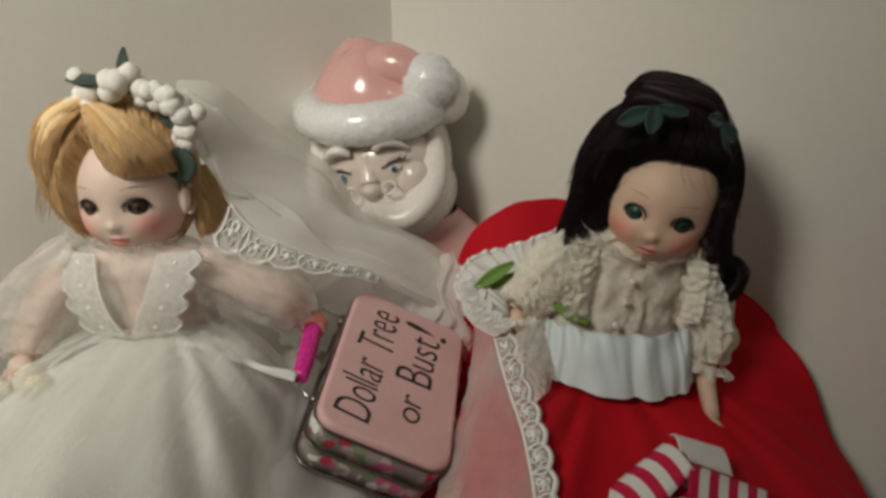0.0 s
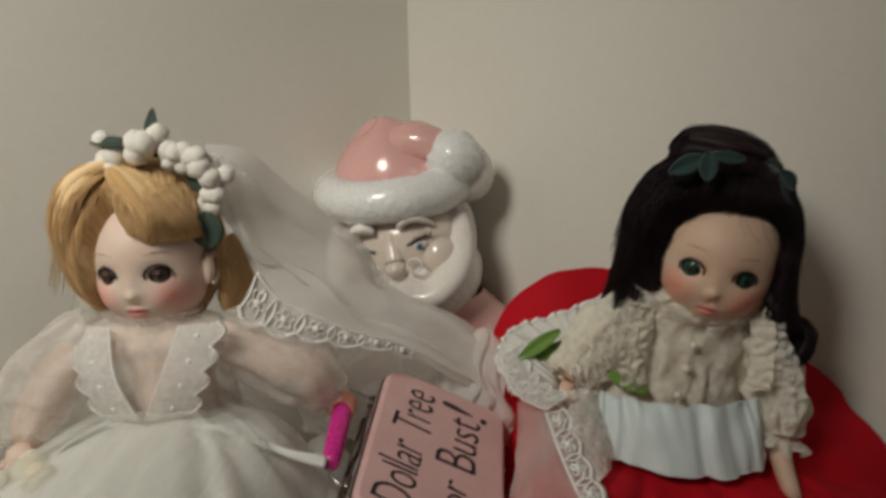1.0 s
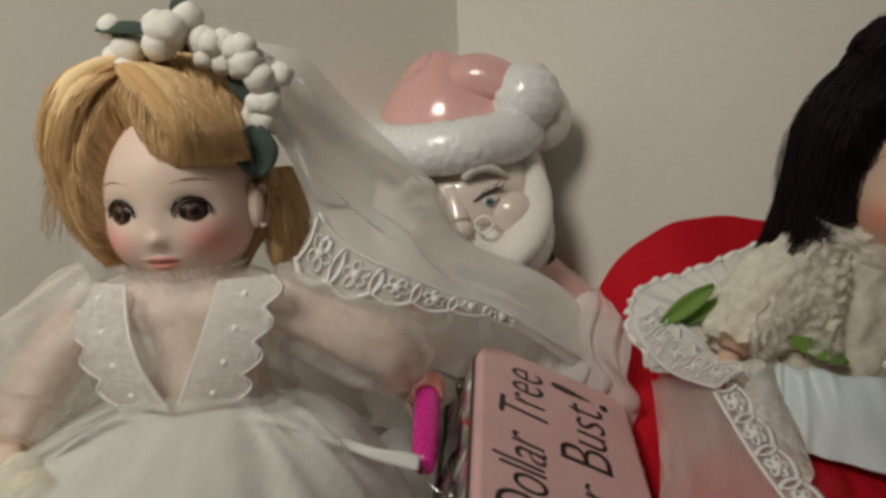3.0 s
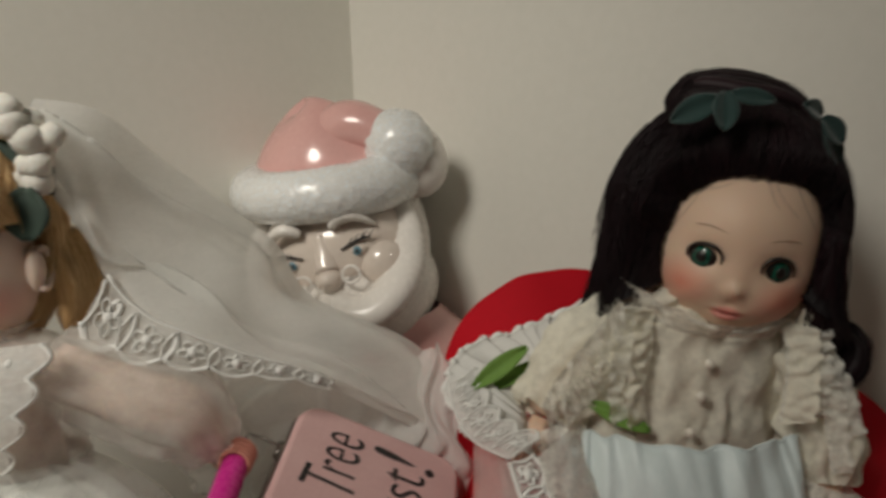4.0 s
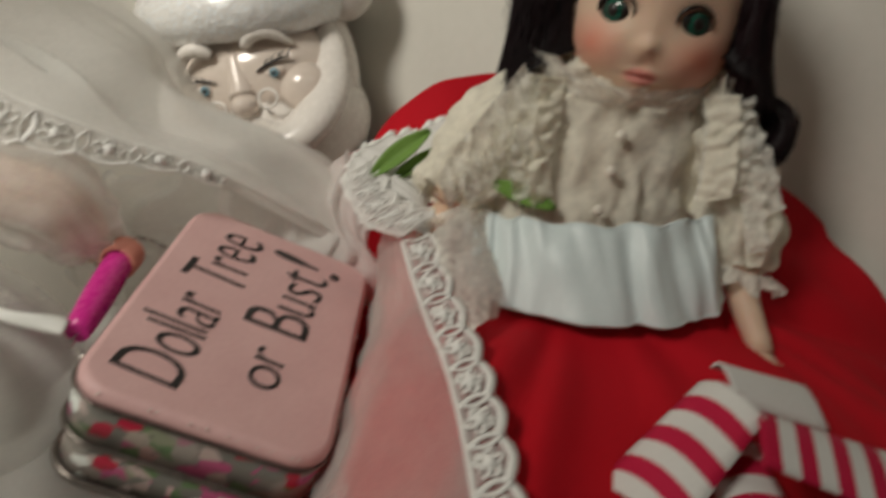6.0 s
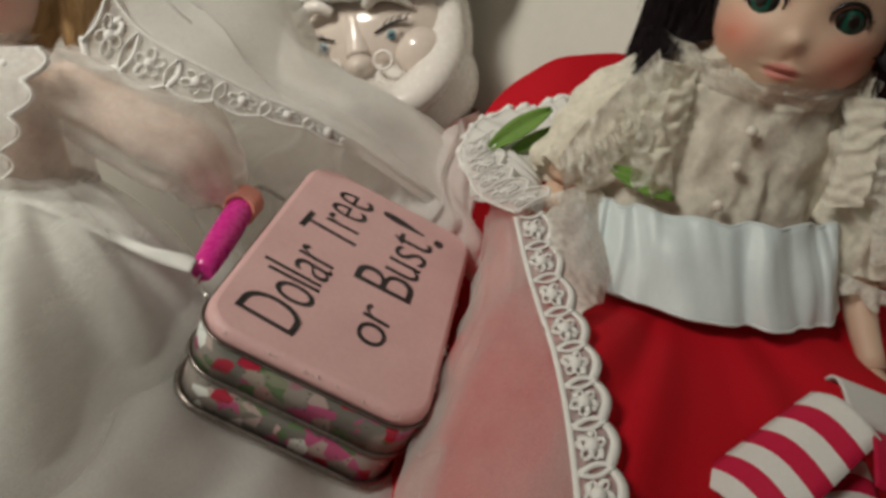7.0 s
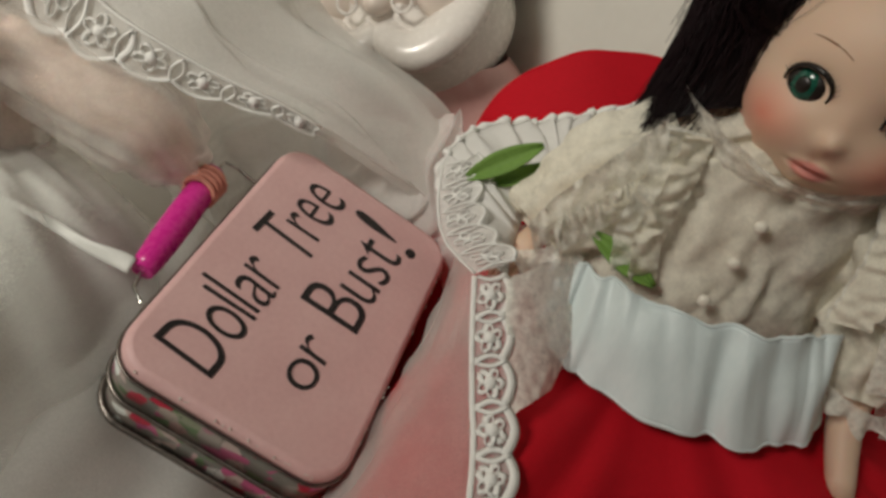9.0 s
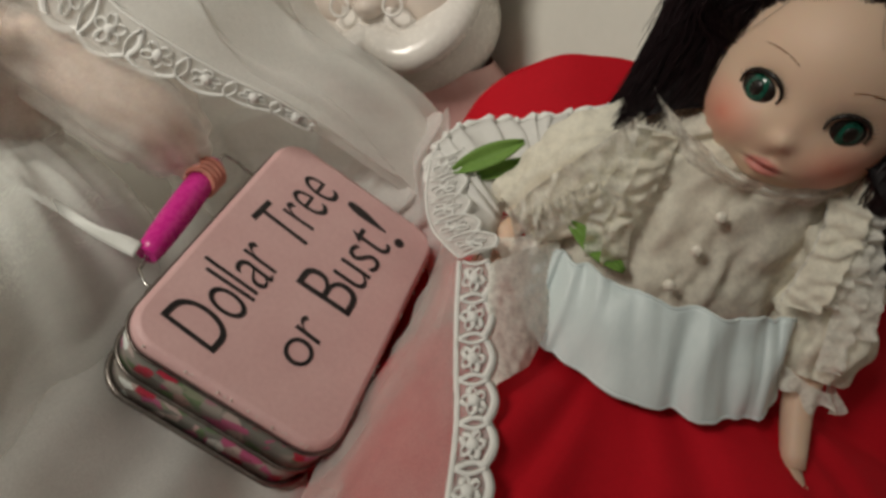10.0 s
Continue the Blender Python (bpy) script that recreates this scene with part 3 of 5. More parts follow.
def bride_doll():
    m = pose(-0.176, 0.3515, 0.2076, 0, -1, 0)
    inv = m.inverted()
    acc = Acc()
    face_y = head_shape(acc, 0)
    eyes(acc, 1, 2, 3, face_y)

    def opening(p):
        if p.y > 0.03:
            return -1.0
        x, z = p.x, p.z
        top = 0.015 + 0.024 * math.exp(-((x + 0.0105) / 0.0100) ** 2) - 0.9 * max(0.0, -x - 0.020)
        side = 0.0255 - abs(x) if x < 0 else (0.06 if z < 0.012 else 0.034) - x
        return min(top - z, side, 0.03 - p.y)
    hair_cap(acc, 4, (-0.004, 0.034, 0.011), (0.0385, 0.038, 0.049), lambda phi: 0.026 + 0.010 * (1 - math.cos(phi)) * 0.5, opening, 6000, 3, tuck=0.26)
    # swept fringe on both sides of the parting
    for k in range(14):
        f = k / 13
        lock(acc, 4, [(-0.011 + 0.004 * f, 0.013, 0.0535), (0.002 + 0.008 * f, -0.001 + 0.005 * f, 0.0470 - 0.001 * f), (0.013 + 0.013 * f, -0.0045 + 0.010 * f, 0.031 - 0.001 * f), (0.010 + 0.0215 * f, 0.0005 + 0.014 * f, 0.0165 + 0.001 * f)], 0.0052, 200, 40 + k, 0.00011)
    for k in range(13):
        f = k / 12
        lock(acc, 4, [(-0.012 - 0.003 * f, 0.013, 0.0535), (-0.023 - 0.005 * f, 0.003 + 0.007 * f, 0.0435), (-0.033 - 0.005 * f, 0.007 + 0.008 * f, 0.024), (-0.0325 - 0.005 * f, 0.011 + 0.009 * f, 0.011 - 0.014 * f), (-0.029 - 0.002 * f, 0.016 + 0.010 * f, -0.002 - 0.020 * f)], 0.0056, 190, 70 + k, 0.00011)
    for k in range(9):
        f = k / 8
        lock(acc, 4, [(-0.010 - 0.002 * f, 0.018 + 0.012 * f, 0.0580), (-0.0265 - 0.002 * f, 0.011 + 0.012 * f, 0.0495), (-0.0360 - 0.001 * f, 0.013 + 0.013 * f, 0.031), (-0.0370 - 0.001 * f, 0.018 + 0.013 * f, 0.012), (-0.033, 0.022 + 0.012 * f, -0.006 - 0.006 * f)], 0.0062, 190, 130 + k, 0.00011)
    for k in range(6):
        f = k / 5
        lock(acc, 4, [(-0.011, 0.014 + 0.005 * f, 0.0570), (-0.0255, 0.005 + 0.006 * f, 0.0478), (-0.0350, 0.008 + 0.006 * f, 0.029), (-0.0360, 0.013 + 0.006 * f, 0.011), (-0.0320, 0.018 + 0.006 * f, -0.005)], 0.0062, 190, 150 + k, 0.00011)
    for k in range(7):
        lock(acc, 4, [(0.030 + 0.001 * k, 0.036 + 0.004 * k, 0.012), (0.034 + 0.0008 * k, 0.036 + 0.004 * k, -0.004), (0.034 + 0.001 * k, 0.037 + 0.004 * k, -0.016), (0.033 + 0.002 * k, 0.037 + 0.004 * k, -0.027)], 0.005, 130, 170 + k, 0.00012)
    rnd = random.Random(8)
    for k in range(900):
        a = rnd.uniform(-1.7, 1.2)
        p = V((-0.004 + 0.0385 * math.sin(a), 0.016 + 0.028 * rnd.random(), 0.011 + 0.049 * math.cos(a)))
        o = (p - V((-0.004, 0.03, 0.011))).normalized()
        acc.tube([p, p + o * 0.002 + V((-0.001, -0.002, -0.005)), p + o * rnd.uniform(0.0, 0.004) + V((-0.003 * (a < 0), -0.003, -0.016))], 0.0001, 4, 3)
    # torso and arms, seen through the thin cloth
    limb(acc, 0, inv, [(-0.176, 0.379, 0.192), (-0.174, 0.380, 0.178), (-0.172, 0.380, 0.165), (-0.17, 0.38, 0.145), (-0.17, 0.38, 0.1)], [0.0115, 0.017, 0.021, 0.021, 0.03], 20)
    acc.ball(inv @ V((-0.173, 0.377, 0.168)), (0.034, 0.018, 0.014), 0)
    limb(acc, 0, inv, [(-0.145, 0.379, 0.168), (-0.118, 0.384, 0.154), (-0.099, 0.390, 0.144), (-0.094, 0.397, 0.130), (-0.092, 0.401, 0.122)], [0.0105, 0.012, 0.012, 0.009, 0.0065])
    hand_shape(acc, 0, inv, (-0.092, 0.401, 0.122), (-0.086, 0.404, 0.108), 0.006)
    limb(acc, 0, inv, [(-0.205, 0.372, 0.172), (-0.222, 0.364, 0.155), (-0.231, 0.355, 0.138), (-0.232, 0.342, 0.126)], [0.011, 0.012, 0.011, 0.007])
    hand_shape(acc, 0, inv, (-0.232, 0.342, 0.126), (-0.232, 0.325, 0.117), 0.0065)
    ob = acc.done("doll", [SKIN_FAIR, EYE_DARK, EYE_BROWN, BROW, BLOND])
    ob.matrix_world = m
    return tagged(ob, "golden-haired vinyl doll seated in a white bridal dress", "doll", "dressed dolls")


def dark_doll():
    m = pose(0.1155, 0.3540, 0.2005, 3, 13, -17)
    inv = m.inverted()
    acc = Acc()
    face_y = head_shape(acc, 0, 0.0312, -0.0195)
    eyes(acc, 1, 2, 3, face_y, 0.0128)

    def opening(p):
        if p.y > 0.03:
            return -1.0
        x, z = p.x, p.z
        top = 0.0372 - 12.0 * max(0.0, abs(x - 0.003) - 0.010) ** 2 - 0.35 * max(0.0, abs(x) - 0.020)
        side = (0.0372 if z < 0.008 else 0.0350) + x if x < 0 else 0.0318 - x
        return min(top - z, side, 0.03 - p.y)
    fall = (0.10, 0.0, -1.0)
    hair_cap(acc, 4, (-0.0060, 0.036, 0.012), (0.0448, 0.042, 0.0490), lambda phi: 0.036 + 0.008 * (1 - math.cos(phi)) * 0.5 - 0.010 * math.sin(phi), opening, 5200, 11, fall, tuck=-0.13)
    rnd = random.Random(4)
    # raised crown behind the leaves
    for k in range(12):
        f = k / 11
        y, z = 0.022 + 0.042 * f, 0.0510 + 0.009 * math.sin(math.pi * (0.15 + 0.75 * f)) + 0.004 * rnd.random()
        lock(acc, 4, [(-0.036 + 0.010 * rnd.random(), y + 0.004, z - 0.008), (-0.027, y + 0.004 * rnd.random(), z + 0.001), (-0.010, y - 0.001, z + 0.005 * rnd.random()), (0.008, y + 0.001, z - 0.002 + 0.003 * rnd.random()), (0.020 + 0.008 * rnd.random(), y + 0.004, z - 0.016)], 0.0050, 190, 300 + k, 0.00014)
    # long side curl and loose wisps
    for k in range(7):
        g = [0.0035 * rnd.uniform(-1, 1) for _ in range(3)]
        curl = [(0.048, 0.026, 0.008), (0.054, 0.026, -0.008), (0.058, 0.028, -0.022), (0.063, 0.030, -0.036), (0.071, 0.030, -0.044), (0.081, 0.031, -0.041), (0.083, 0.034, -0.032), (0.077, 0.036, -0.027), (0.071, 0.036, -0.032)]
        lock(acc, 4, [(x + g[0] - 0.017 - 0.010 * min(1, j / 4), y + g[1], z + g[2] + 0.004 * min(1, j / 4)) for j, (x, y, z) in enumerate(curl[:9 - k % 3])], 0.0052, 130, 500 + k, 0.00016)
    lock(acc, 4, [(0.030, 0.020, 0.008), (0.035, 0.022, -0.010), (0.037, 0.026, -0.024), (0.040, 0.03, -0.036), (0.047, 0.032, -0.043), (0.055, 0.034, -0.040)], 0.0065, 150, 6, 0.00016)
    lock(acc, 4, [(0.030, 0.014, 0.016), (0.033, 0.016, -0.004), (0.037, 0.022, -0.02), (0.044, 0.032, -0.036)], 0.007, 120, 7, 0.0002)
    for k in range(7):
        x = (-0.021, -0.017, -0.007, 0.003, 0.006, 0.017, 0.022)[k]
        s = -1 if x < 0 else 1
        long = rnd.uniform(0.010, 0.026)
        line = []
        for q in [j / 9 for j in range(10)]:
            px = x * (0.75 + 0.3 * q) + s * (0.004 + 0.004 * (k % 3)) * q * q
            pz = 0.033 - long * q
            line.append(V((px, face_y(px, pz) - 0.0012, pz)))
        acc.tube(line, 0.00007, 4, 3)
    for k in range(420):
        a = rnd.uniform(-1.9, 1.9)
        p = V((-0.0075 + 0.0435 * math.sin(a), 0.034 + 0.012 * rnd.random(), 0.012 + 0.05 * math.cos(a)))
        o = (p - V((-0.0075, 0.034, 0.012))).normalized()
        acc.tube([p, p + o * 0.003 + V((0, 0, -0.004)), p + o * rnd.uniform(0.002, 0.007) + V((0.003, 0, -0.014))], 0.00009, 4, 3)
    limb(acc, 0, inv, [(0.115, 0.384, 0.19), (0.111, 0.388, 0.176), (0.105, 0.39, 0.155), (0.098, 0.392, 0.125), (0.097, 0.392, 0.1)], [0.0115, 0.015, 0.019, 0.02, 0.03], 20)
    limb(acc, 0, inv, [(0.146, 0.388, 0.163), (0.158, 0.385, 0.143), (0.161, 0.378, 0.123), (0.157, 0.367, 0.102), (0.1570, 0.349, 0.083)], [0.009, 0.01, 0.008, 0.0058, 0.0040])
    hand_shape(acc, 0, inv, (0.1570, 0.349, 0.083), (0.1590, 0.330, 0.0685), 0.0046)
    limb(acc, 0, inv, [(0.085, 0.387, 0.17), (0.068, 0.387, 0.158), (0.055, 0.384, 0.148), (0.047, 0.380, 0.139)], [0.009, 0.01, 0.009, 0.006])
    hand_shape(acc, 0, inv, (0.046, 0.379, 0.138), (0.036, 0.372, 0.121), 0.0050)
    ob = acc.done("doll", [SKIN_WARM, EYE_DARK, EYE_GREEN, BROW, DARK])
    ob.matrix_world = m
    return tagged(ob, "dark-haired vinyl doll with green eyes seated in a red skirt", "doll", "dressed dolls")


bride_doll()
dark_doll()

# ---- the bride's clothes ----


def ring(centre, rx, ry, u, tilt=(0, 0)):
    a = 2 * math.pi * u
    return V(centre) + V((math.sin(a) * rx, -math.cos(a) * ry, math.sin(a) * tilt[0] - math.cos(a) * tilt[1]))


def sleeve(pts, rads, folds, seed, amp=0.0018, nu=48, nv=30):
    """A gathered sleeve round a bent line."""
    line = spline(pts, nv + 1)
    acc = Acc()
    acc.tube(line, 0.001, 0, nu)
    base = acc.v[:]
    acc.v, acc.f, acc.m = [], [], []
    k = len(rads) - 1

    def at(u, v):
        i = round(v * nv)
        j = round(u * nu) % nu
        d = V(base[i * nu + j]) - line[i]
        q = min(int(v * k), k - 1)
        r = rads[q] + (rads[q + 1] - rads[q]) * (v * k - q)
        r += amp * math.sin(folds * 2 * math.pi * u + 3 * wob((v * 3, seed, 0), 1.5)) + amp * 1.5 * wob((math.cos(6.28 * u), math.sin(6.28 * u), v * 3), 2.0, seed)
        return line[i] + d.normalized() * r
    acc.grid(at, nu, nv, 0, cu=True)
    return acc


def bridal_dress():
    root = thing("bridal_dress", (-0.17, 0.36, 0.0), "white bridal dress of sheer organza with lace and full skirt", "dress")
    centre = V((-0.168, 0.374, 0))

    def extent(a):
        x, y = math.sin(a), -math.cos(a)
        rx = 0.09 if x > 0 else 0.112
        ry = 0.28 if y < 0 else 0.05
        return 1 / math.sqrt((x / rx) ** 2 + (y / ry) ** 2)

    def skirt_at(u, v, puff=0.0, reach=1.0):
        a = 2 * math.pi * u
        d = 0.026 + (extent(a) * reach - 0.026) * v
        q = min(1.0, d / (extent(a) * reach))
        z = (0.132 + puff) * max(0.0, 1 - q ** 2.2) ** 0.4545
        fold = math.sin(19 * a + 5 * wob((math.sin(a), math.cos(a), v), 1.6)) * 0.5 + wob((math.sin(a) * 3, math.cos(a) * 3, v * 0.7), 2.2, 4)
        amp = 0.0085 * min(1.0, v * 1.6) * (1 - 0.5 * v)
        return centre + V((math.sin(a) * d, -math.cos(a) * d, max(0.003, z + amp * fold)))
    acc = Acc()
    acc.grid(lambda u, v: skirt_at(u, v), 220, 60, 0, cu=True)
    skirt = part("skirt", acc, WHITE_SATIN, root, "full white satin underskirt")
    acc = Acc()
    acc.grid(lambda u, v: skirt_at(u + 0.003, v, 0.005, 1.05) + V((0, 0, 0.002 + 0.0012 * wob((u * 26, v * 2, 0), 1.2))), 220, 60, 0, cu=True)
    part("tulle_overskirt", acc, TULLE, root, "gathered white tulle layer over the skirt")
    acc = Acc()

    def bodice_at(u, v):
        keys = [((-0.17, 0.378, 0.125), 0.035, 0.027), ((-0.171, 0.377, 0.146), 0.035, 0.026), ((-0.173, 0.376, 0.17), 0.041, 0.0255), ((-0.175, 0.378, 0.179), 0.033, 0.021), ((-0.176, 0.379, 0.184), 0.018, 0.018)]
        k = min(int(v * 4), 3)
        f = v * 4 - k
        c, rx, ry = V(keys[k][0]).lerp(V(keys[k + 1][0]), f), keys[k][1] * (1 - f) + keys[k + 1][1] * f, keys[k][2] * (1 - f) + keys[k + 1][2] * f
        g = 0.0012 * math.sin(40 * u + 6 * wob((u * 5, v, 0), 2)) + 0.0016 * wob((u * 8, v * 4, 0), 2, 6)
        return ring(c, rx + g, ry + g, u)
    acc.grid(bodice_at, 96, 28, 0, cu=True)
    part("bodice", acc, ORGANZA, root, "sheer gathered organza bodice")
    acc = Acc()
    acc.grid(lambda u, v: ring((-0.1765, 0.378, 0.1795 + 0.0065 * v), 0.0185 + 0.006 * v + 0.0022 * math.sin(28 * 6.28 * u) * v, 0.0185 + 0.006 * v + 0.0022 * math.sin(28 * 6.28 * u) * v, u), 168, 5, 0, cu=True)
    part("neck_ruffle", acc, ORGANZA, root, "thin gathered ruffle at the neck")
    part("sleeve", sleeve([(-0.146, 0.379, 0.170), (-0.118, 0.384, 0.153), (-0.099, 0.390, 0.143), (-0.094, 0.397, 0.131), (-0.092, 0.401, 0.123)], [0.014, 0.0185, 0.019, 0.0135, 0.008], 9, 3), ORGANZA, root, "sheer puffed sleeve")
    part("sleeve", sleeve([(-0.205, 0.373, 0.178), (-0.225, 0.364, 0.158), (-0.234, 0.354, 0.138), (-0.233, 0.342, 0.126)], [0.013, 0.02, 0.02, 0.009], 9, 8), ORGANZA, root, "sheer puffed sleeve")
    for pts, r in ((((-0.096, 0.398, 0.121), (-0.080, 0.400, 0.119)), 0.0078),):
        acc = Acc()
        c = V((-0.092, 0.401, 0.1225))
        acc.tube([c + V((r * math.cos(w), r * 0.9 * math.sin(w), 0.0012 * math.cos(w))) for w in [6.2832 * k / 20 for k in range(21)]], 0.0018, 0, 6)
        part("cuff", acc, CREAM, root, "gathered yellowed cuff")
    acc = Acc()
    acc.grid(lambda u, v: ring((-0.17, 0.378, 0.1255 + 0.0065 * v), 0.0362, 0.0282, u) + V((0, -0.001 * math.sin(math.pi * v), 0.0008 * math.sin(30 * u))), 64, 4, 0, cu=True)
    part("waistband", acc, WHITE_SATIN, root, "white satin waistband")
    # long satin ribbon from the waist across to the tin
    line = spline([(-0.150, 0.349, 0.1295), (-0.136, 0.349, 0.1265), (-0.118, 0.351, 0.1185), (-0.100, 0.351, 0.110), (-0.085, 0.350, 0.106)], 30)
    acc = Acc()
    acc.band(line, [V((0.001, 0.004 + 0.002 * math.sin(k * 0.5), 0.0045 + 0.0022 * math.sin(k * 0.33))) * (0.35 + 0.45 * (k / 29)) for k in range(30)], 0, 3)
    part("ribbon", acc, WHITE_SATIN, root, "narrow white satin ribbon tail", 0.0005)
    line = spline([(-0.196, 0.352, 0.129), (-0.206, 0.345, 0.127), (-0.216, 0.335, 0.120), (-0.222, 0.325, 0.110)], 20)
    acc = Acc()
    acc.band(line, [V((0.004, -0.003, 0.004))] * 20, 0, 3)
    part("ribbon", acc, WHITE_SATIN, root, "narrow white satin ribbon tail", 0.0005)
    for s in (-1, 1):
        top, low = V((-0.1735 + s * 0.0170, 0.3555, 0.1815)), V((-0.1745 + s * 0.001, 0.3470, 0.1345))
        pts = [top.lerp(low, k / 16) + V((s * 0.002 * math.sin(math.pi * k / 16), -0.0065 * math.sin(math.pi * k / 16), 0)) for k in range(17)]
        lace(root, pts, [V((s * 0.0245, 0.0055, 0.0010))] * 17, 0.0135, flip=s < 0, cord=0.0009, ground=DENSE_LACE)
    return root


bridal_dress()


def spread_tulle():
    root = thing("tulle_drape", (-0.04, 0.3, 0.02), "loose sheer white tulle spread under the tin", "fabric")
    acc = Acc()

    def at(u, v):
        x, y = -0.15 + 0.19 * u + 0.02 * v, 0.16 + 0.26 * v
        z = 0.022 + 0.072 * math.exp(-(u * 2.0) ** 2) + 0.022 * max(0.0, u - 0.75) * 4 * (1 - v)
        z += 0.007 * math.sin(9 * u * 3.1 + 3 * v + 3 * wob((u, v, 0), 2.5)) * 0.6 + 0.008 * wob((u * 4, v * 2, 0), 2.0, 2)
        return V((x + 0.012 * wob((v * 4, u, 0), 1.5), y, z))
    acc.grid(at, 90, 60)
    part("tulle_layer", acc, VEIL_NET, root)
    # net heaped up behind the tin, gathered to a small ruffle
    low = spline([(-0.115, 0.425, 0.095), (-0.085, 0.43, 0.085), (-0.045, 0.443, 0.075), (-0.005, 0.440, 0.07), (0.020, 0.420, 0.075)], 60)
    top = spline([(-0.100, 0.43, 0.150), (-0.075, 0.438, 0.148), (-0.045, 0.452, 0.140), (-0.010, 0.454, 0.143), (0.004, 0.445, 0.153), (0.014, 0.436, 0.146)], 60)
    for lag, mat in ((0.0, VEIL_NET), (0.010, TULLE)):
        acc = Acc()
        acc.grid(lambda u, v: low[round(u * 59)].lerp(top[round(u * 59)], v) + V((0.003 * math.sin(14 * v + 9 * u), lag - 0.012 * math.sin(math.pi * v) + 0.004 * math.sin(40 * u + 6 * wob((u * 5, v * 2, 0), 1.5)), 0.004 * wob((u * 12, v * 3, 0), 1.4, 5) - lag * 0.6)), 59, 20)
        part("tulle_layer", acc, mat, root, "white net heaped behind the tin")
    return root


spread_tulle()


def rosette(root, at, size, mat, seed, name="flower"):
    rnd = random.Random(seed)
    acc = Acc()
    acc.ball(at, size * 0.95, 0, nu=16, nv=11)
    for layer, (n, r, up) in enumerate(((3, 0.30, 0.42), (5, 0.46, 0.08))):
        for k in range(n):
            a = 2 * math.pi * (k / n) + layer * 0.5 + rnd.random() * 0.4
            out = V((math.cos(a), -0.35 + 0.25 * rnd.random(), math.sin(a))).normalized()
            turn = out.to_track_quat("Z", "Y").to_matrix()
            acc.ball(V(at) + out * size * r + V((0, -up * size, 0)), (size * 0.62, size * 0.56, size * 0.3), 0, turn @ Matrix.Rotation(0.9 * rnd.random() - 0.2, 3, "X"), 10, 7)
    return part(name, acc, mat, root)


def bell_flower(root, at, size, mat, seed):
    """A small round cloth bell with five soft lobes."""
    rnd = random.Random(seed)
    out = V((rnd.uniform(-0.7, 0.7), -1.0, rnd.uniform(-0.5, 0.7))).normalized()
    turn = out.to_track_quat("Z", "Y").to_matrix()
    acc = Acc()
    acc.ball(at, (size, size, size * 0.92), 0, turn, 20, 14, lambda d: 1 + 0.06 * math.sin(5 * math.atan2(d.y, d.x)) * (1 - d.z * d.z))
    return part("flower", acc, mat, root)


def leaf(root, base, tip, width, mat, normal=(0, -1, 0.3), name="leaf", fold=0.2):
    b, t = V(base), V(tip)
    d = t - b
    side = d.cross(V(normal)).normalized()
    nor = side.cross(d).normalized()
    acc = Acc()
    acc.grid(lambda u, v: b + d * u + side * ((v - 0.5) * 2 * width * math.sin(math.pi * (0.06 + 0.9 * u)) ** 0.8) + nor * (fold * width * abs(v - 0.5) * 2 + 0.06 * d.length * math.sin(math.pi * u)), 10, 6)
    return part(name, acc, mat, root, "", 0.0006)


def flower_wreath():
    root = thing("flower_wreath", (-0.16, 0.375, 0.26), "wreath of white cloth flowers with dark green leaves", "wreath")
    arc = spline([(-0.195, 0.368, 0.260), (-0.184, 0.365, 0.2665), (-0.169, 0.364, 0.2705), (-0.154, 0.366, 0.267), (-0.143, 0.368, 0.259), (-0.136, 0.371, 0.249), (-0.137, 0.372, 0.238)], 40)
    acc = Acc()
    acc.tube([p + V((0, 0.004, -0.003)) for p in arc], 0.0016, 0, 6)
    part("stem", acc, LEAF, root, "dark green wound stem")
    rnd = random.Random(8)
    for k in range(0, 40, 2):
        if 5 < k < 9:
            continue
        p = arc[k]
        for j in range(2):
            q = p + V((rnd.gauss(0, 0.0035), rnd.gauss(-0.001, 0.003), rnd.gauss(0.002, 0.0035)))
            bell_flower(root, q, rnd.uniform(0.0044, 0.0066), PETAL, k * 3 + j)
    leaf(root, (-0.166, 0.366, 0.268), (-0.1635, 0.366, 0.2900), 0.0034, LEAF, (0, -1, 0.1))
    leaf(root, (-0.172, 0.362, 0.2715), (-0.195, 0.364, 0.2735), 0.0038, LEAF, (0, -0.7, 0.8))
    leaf(root, (-0.141, 0.368, 0.238), (-0.142, 0.368, 0.2185), 0.0085, LEAF, (0.1, -1, 0.1))
    leaf(root, (-0.150, 0.372, 0.262), (-0.143, 0.37, 0.246), 0.004, LEAF, (0.1, -1, 0.3))
    return root


flower_wreath()


